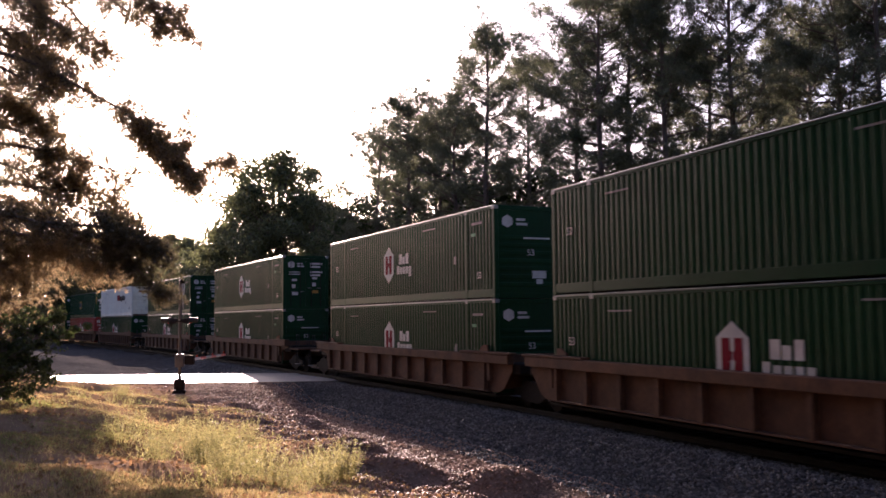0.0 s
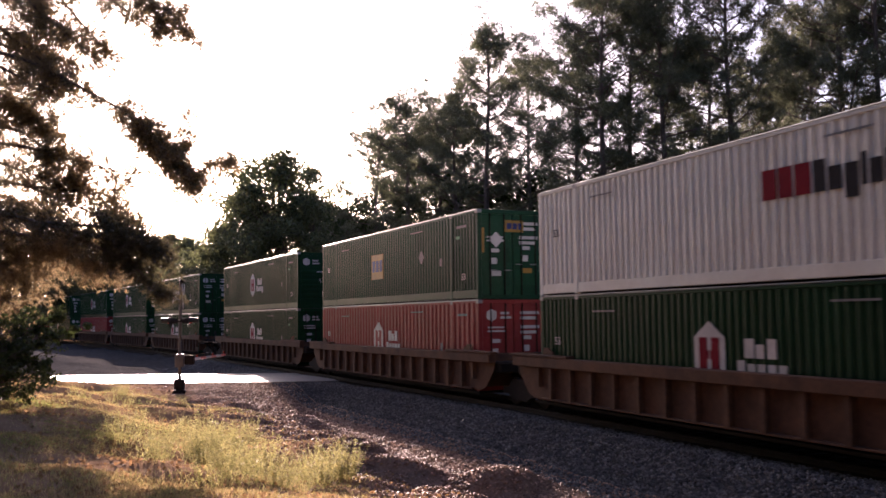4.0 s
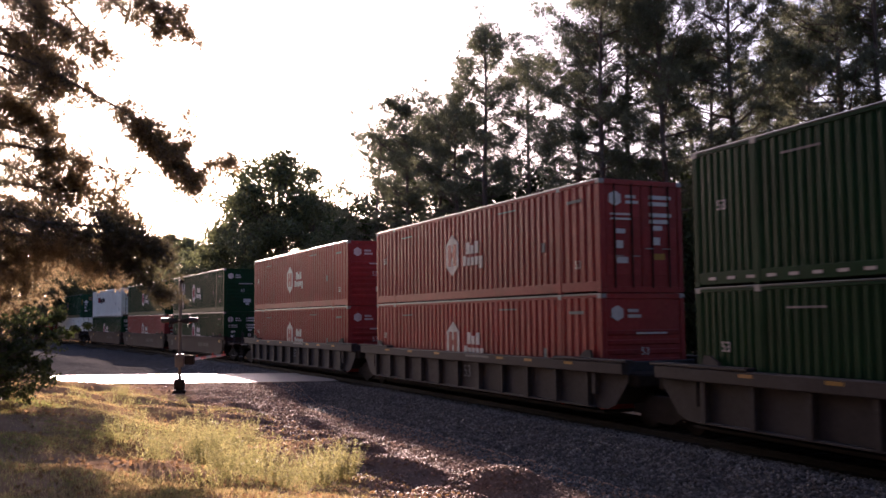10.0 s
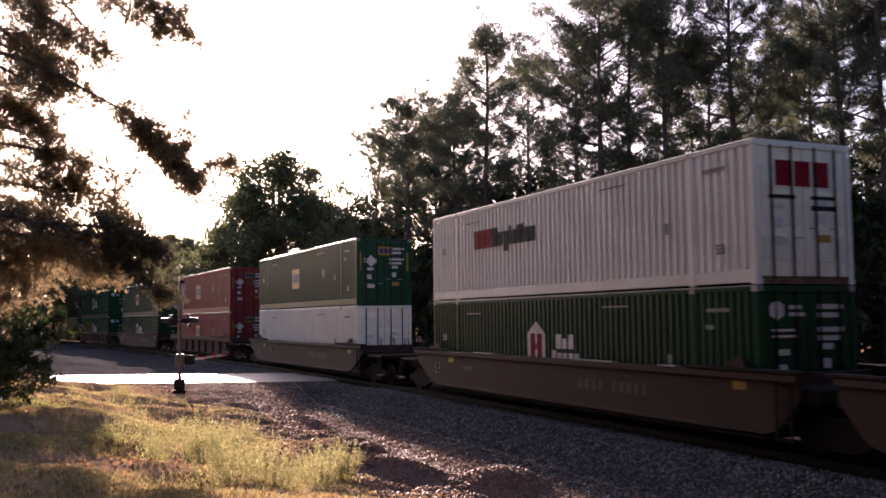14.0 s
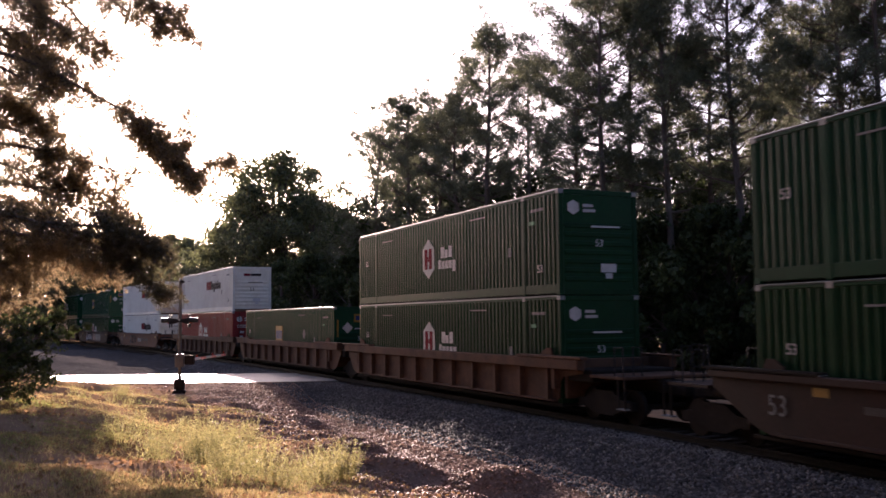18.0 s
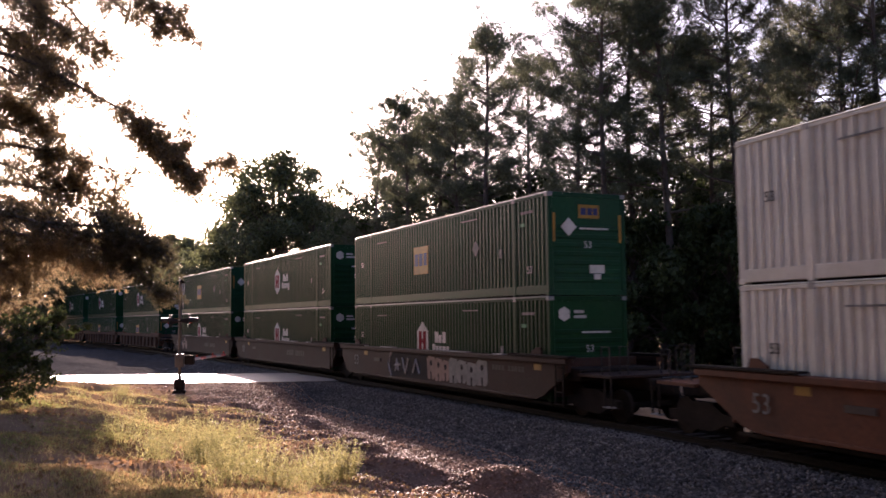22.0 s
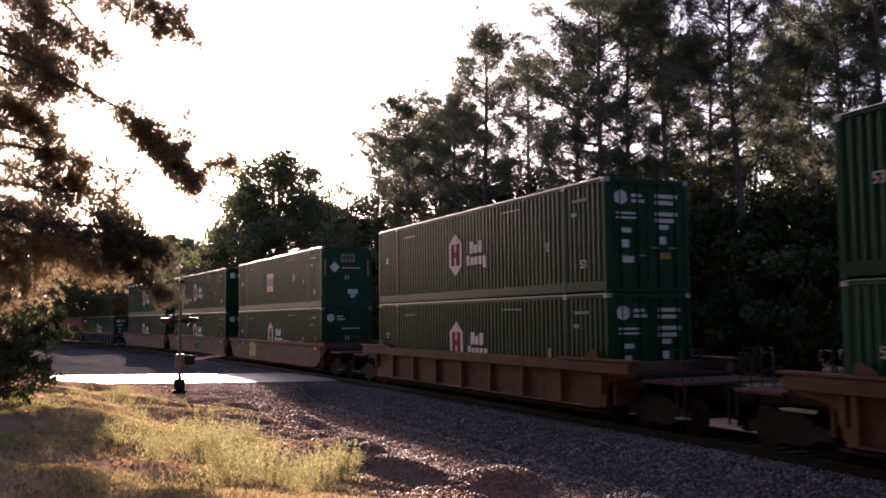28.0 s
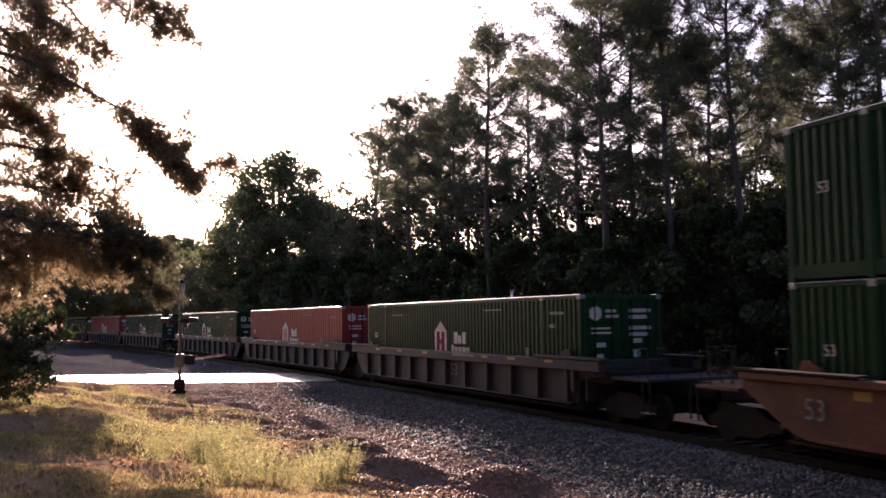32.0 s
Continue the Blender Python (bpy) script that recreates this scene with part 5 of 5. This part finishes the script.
def near_bush():
    x0, y0 = -9.9, 18.5
    rng = np.random.default_rng(5)
    t = thing("bush", "dense dark evergreen bush at the lawn's edge", "bush")
    wood = Mesh()
    cs, rad = [], []
    for k in range(100):
        a, f = rng.uniform(0, 6.28), rng.random()
        r = 1.5 * math.sqrt(rng.random()) * (1.05 - 0.45 * f)
        c = np.array([math.cos(a) * r - 0.3, math.sin(a) * r, 0.1 + 3.0 * f])
        cs.append(c)
        rad.append(rng.uniform(0.3, 0.5))
        wood.tube([(c[0] * 0.1, c[1] * 0.1, -0.1), (c[0] * 0.5, c[1] * 0.5, c[2] * 0.7), tuple(c)], [0.03, 0.02, 0.006], 4, False)
    sprigs, sprig_rad = [], []
    for k in range(60):
        f = rng.random()
        c = np.array([rng.uniform(0.9, 2.1), rng.uniform(-0.6, 1.2), 0.3 + 1.8 * f])
        sprigs.append(c)
        sprig_rad.append(rng.uniform(0.14, 0.3))
        wood.tube([(0.2, 0, 0.2), (c[0] * 0.6, c[1] * 0.6, c[2] * 0.7), tuple(c)], [0.02, 0.012, 0.005], 4, False)
    for tip in ((2.85, 0.1, 1.72), (2.55, -0.3, 1.5), (2.4, 0.3, 1.95), (2.2, 0.0, 0.95)):
        tip = np.array(tip)
        root = np.array([0.9, 0, 1.1])
        wood.tube([root, (root + tip) / 2 + np.array([0, 0, 0.06]), tip], [0.016, 0.01, 0.004], 4, False)
        for k in range(9):
            sprigs.append(root + (tip - root) * (0.3 + 0.08 * k) + rng.normal(0, 0.05, 3))
            sprig_rad.append(0.16 - 0.008 * k)
    part("branchwork", wood, M_BARK, t)
    co, tri = leaves(rng, np.array(cs), np.array(rad), 560, 0.046)
    co2, tri2 = leaves(rng, np.array(sprigs), np.array(sprig_rad), 60, 0.042)
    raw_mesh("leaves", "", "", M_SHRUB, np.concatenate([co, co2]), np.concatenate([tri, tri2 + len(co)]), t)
    t.matrix_basis = pose(x0, y0, ground_at(x0, y0))


def unseen_woods():
    """Unseen woods added behind and left of the camera to block skylight."""
    rng = np.random.default_rng(19)
    cs, rad = [], []
    while len(cs) < 2000:
        a, r = rng.uniform(0, 2 * math.pi), rng.uniform(20, 34)
        x, y = r * math.sin(a), 4 + r * math.cos(a)
        if y > 6 - 0.2 * abs(x) and -24 < x < 40:
            continue
        s, u = line_coords(np.array([x]), np.array([y]))
        if abs(u[0]) < 7.5:
            continue
        cs.append((x, y, 0.5 + rng.random() * 23))
        rad.append(rng.uniform(1.2, 2.4))
    while len(cs) < 2500:
        a, r = rng.uniform(radians(95), radians(265)), rng.uniform(55, 80)
        x, y = r * math.sin(a), r * math.cos(a)
        s, u = line_coords(np.array([x]), np.array([y]))
        if abs(u[0]) > 7.5:
            cs.append((x, y, 0.5 + rng.random() * 20))
            rad.append(rng.uniform(1.6, 2.8))
    while len(cs) < 3300:
        deg = rng.uniform(-112, -31)
        a, r = radians(deg), rng.uniform(34, 58)
        x, y = r * math.sin(a), r * math.cos(a)
        if 36.5 < y < 50 and deg > -62:
            continue
        # Kept low in one sector so container sides reflect open sky.
        cs.append((x, y, 0.5 + rng.random() * (6 if -59 < deg < -44 else 17)))
        rad.append(rng.uniform(1.2, 2.4))
    # A closer ring, added to dim the nearest container sides.
    while len(cs) < 4000:
        a, r = radians(rng.uniform(-175, -78)), rng.uniform(14, 21)
        cs.append((r * math.sin(a), r * math.cos(a), 0.5 + rng.random() * 20))
        rad.append(rng.uniform(1.0, 2.0))
    co, tri = leaves(rng, np.array(cs), np.array(rad), 60, 0.48)
    raw_mesh("woods", "unseen dark green woods added to block skylight", "woods", M_LEAF, co, tri)


near_trees()
near_bush()
unseen_woods()


# ---- grass and weeds ----
def grass():
    rng = np.random.default_rng(12)
    n = 190000
    y = 9 + 22 * rng.random(n) ** 1.5
    x = rng.uniform(-0.50, 0.02, n) * y - 0.2
    s, u = line_coords(x, y)
    keep = (u > 9.1 + 0.7 * np.sin(s * 0.7) + rng.normal(0, 0.6, n)) & (wobble(x + y * 0.4, y - x * 0.3, 0.43) + rng.normal(0, 0.5, n) > -0.2)
    x, y = x[keep], y[keep]
    z = ground_height(x, y)
    n = len(x)
    h = rng.uniform(0.025, 0.085, n)[:, None] * np.array([[0, 0, 1.0]])
    a = rng.uniform(0, 6.28, n)
    w = np.stack([np.cos(a), np.sin(a), 0 * a], 1) * 0.006
    b = np.stack([x, y, z], 1)
    lean = rng.normal(0, 0.035, (n, 3)) * np.array([1, 1, 0])
    co = np.stack([b - w, b + w, b + h + lean], 1).reshape(-1, 3)
    raw_mesh("grass", "short dry green and straw lawn grass", "grass", M_GRASS, co, np.arange(len(co)).reshape(-1, 3))


def weed_mesh(seed, h, stems, plume):
    """A clump of thin upright stems with small leaves and feathery tips."""
    rng = np.random.default_rng(seed)
    co = []
    for k in range(stems):
        a, r = rng.uniform(0, 6.28), 0.34 * math.sqrt(rng.random())
        b = np.array([math.cos(a) * r, math.sin(a) * r, 0])
        tip = b * rng.uniform(1.4, 2.2) + np.array([rng.normal(0, 0.07), rng.normal(0, 0.07), h * rng.uniform(0.55, 1.08)])
        side = np.array([math.cos(a + 1.5), math.sin(a + 1.5), 0]) * 0.006
        co += [b - side, b + side, tip]
        for j in range(34):
            f = rng.uniform(0.15, 1.0)
            p = b + (tip - b) * f
            d = rng.normal(0, 1, 3)
            d[2] = abs(d[2]) * 0.7 + 0.2
            d /= np.linalg.norm(d)
            L = (0.10 if f < 0.7 else plume) * rng.uniform(0.5, 1.2)
            w = np.cross(d, rng.normal(0, 1, 3))
            w = w / np.linalg.norm(w) * 0.009
            co += [p - w, p + w, p + d * L]
    co = np.array(co)
    return tri_data("weed_leaves", M_WEED, co, np.arange(len(co)).reshape(-1, 3))


WEEDS = [weed_mesh(200 + k, 1.0, (26, 34, 20, 30)[k], (0.07, 0.05, 0.09, 0.06)[k]) for k in range(4)]
WEED_SPOTS = []
_rng = random.Random(31)
for cx, cy, n, spread, h in ((-4.5, 18.4, 9, 0.6, 0.62), (-4.0, 16.2, 14, 0.6, 0.72), (-2.05, 17.2, 8, 0.35, 0.7), (-2.9, 13.6, 9, 0.6, 0.6), (-5.6, 21.5, 6, 0.8, 0.4), (-8.7, 27.5, 8, 1.0, 0.42), (-8.6, 24, 4, 0.7, 0.4)):
    for k in range(n):
        WEED_SPOTS.append((cx + _rng.gauss(0, spread), cy + _rng.gauss(0, spread), h * _rng.uniform(0.6, 1.15)))
for k, (x, y, h) in enumerate(WEED_SPOTS):
    ob = tagged(new("weed_clump", WEEDS[k % 4]), "feathery yellow-green weed clump on the bank", "weed", "weeds on the bank")
    ob.matrix_basis = pose(x, y, ground_at(x, y) - 0.02, 0, 0, 83 * k) @ Matrix.Diagonal((h * 1.1, h * 1.1, h, 1))
def leaf_litter():
    """Fallen leaves over the lawn and the bank."""
    rng = np.random.default_rng(51)
    n = 9000
    y = 9.5 + 24 * rng.random(n) ** 1.4
    x = rng.uniform(-0.46, 0.04, n) * y
    s, u = line_coords(x, y)
    keep = u > 7.5
    x, y = x[keep], y[keep]
    c = np.stack([x, y, ground_height(x, y) + 0.02], 1)
    n = len(c)
    d = rng.normal(0, 1, (n, 3)) * np.array([1, 1, 0.45])
    d /= np.linalg.norm(d, axis=1, keepdims=True)
    w = np.cross(d, rng.normal(0, 1, (n, 3)))
    w /= np.linalg.norm(w, axis=1, keepdims=True)
    r = rng.uniform(0.02, 0.05, (n, 1))
    co = np.stack([c - d * r, c + w * r * 0.6, c + d * r, c - w * r * 0.6], 1).reshape(-1, 3)
    k = np.arange(n)[:, None] * 4
    raw_mesh("leaf_litter", "scattered dry brown leaves on the lawn", "leaves", M_LITTER, co, np.concatenate([k + np.array([0, 1, 2]), k + np.array([0, 2, 3])]))


M_LITTER = surface("dry_leaves", (0.24, 0.13, 0.06), (0.42, 0.27, 0.14), 0.75, 0, 2, 9, 0, 0.01, -0.4, None, leaf=0.3, spec=0.05)
grass()
leaf_litter()


# ---- the moving train ----
def travelled(t):
    return 22.7575 * t - 0.069185 * t * t / 2 + 0.001439 * t ** 3 / 6


def motions():
    times = [k * 0.5 for k in range(65)]
    for ob, place, z in ROLLING:
        rows = []
        for t in times:
            s = place - travelled(t)
            if -75 < s < 215 or t in (0, 32):
                x, y, h = on_line(s)
                rows.append((t, pose(x, y, z, 0, 0, math.degrees(h) - 90)))
        walk(ob, rows)
    for tree, k in SWAY:
        rest = tree.matrix_basis.copy()
        place, turn, _ = rest.decompose()
        base = Matrix.Translation(place) @ turn.to_matrix().to_4x4()
        rows = []
        for t in range(33):
            lean = 0.28 * math.sin(t * 0.42 + k * 1.3) + 0.12 * math.sin(t * 1.1 + k)
            rows.append((t, Matrix.Translation(place) @ pose(0, 0, 0, 0, lean, 0) @ turn.to_matrix().to_4x4()))
        walk(tree, rows)


motions()
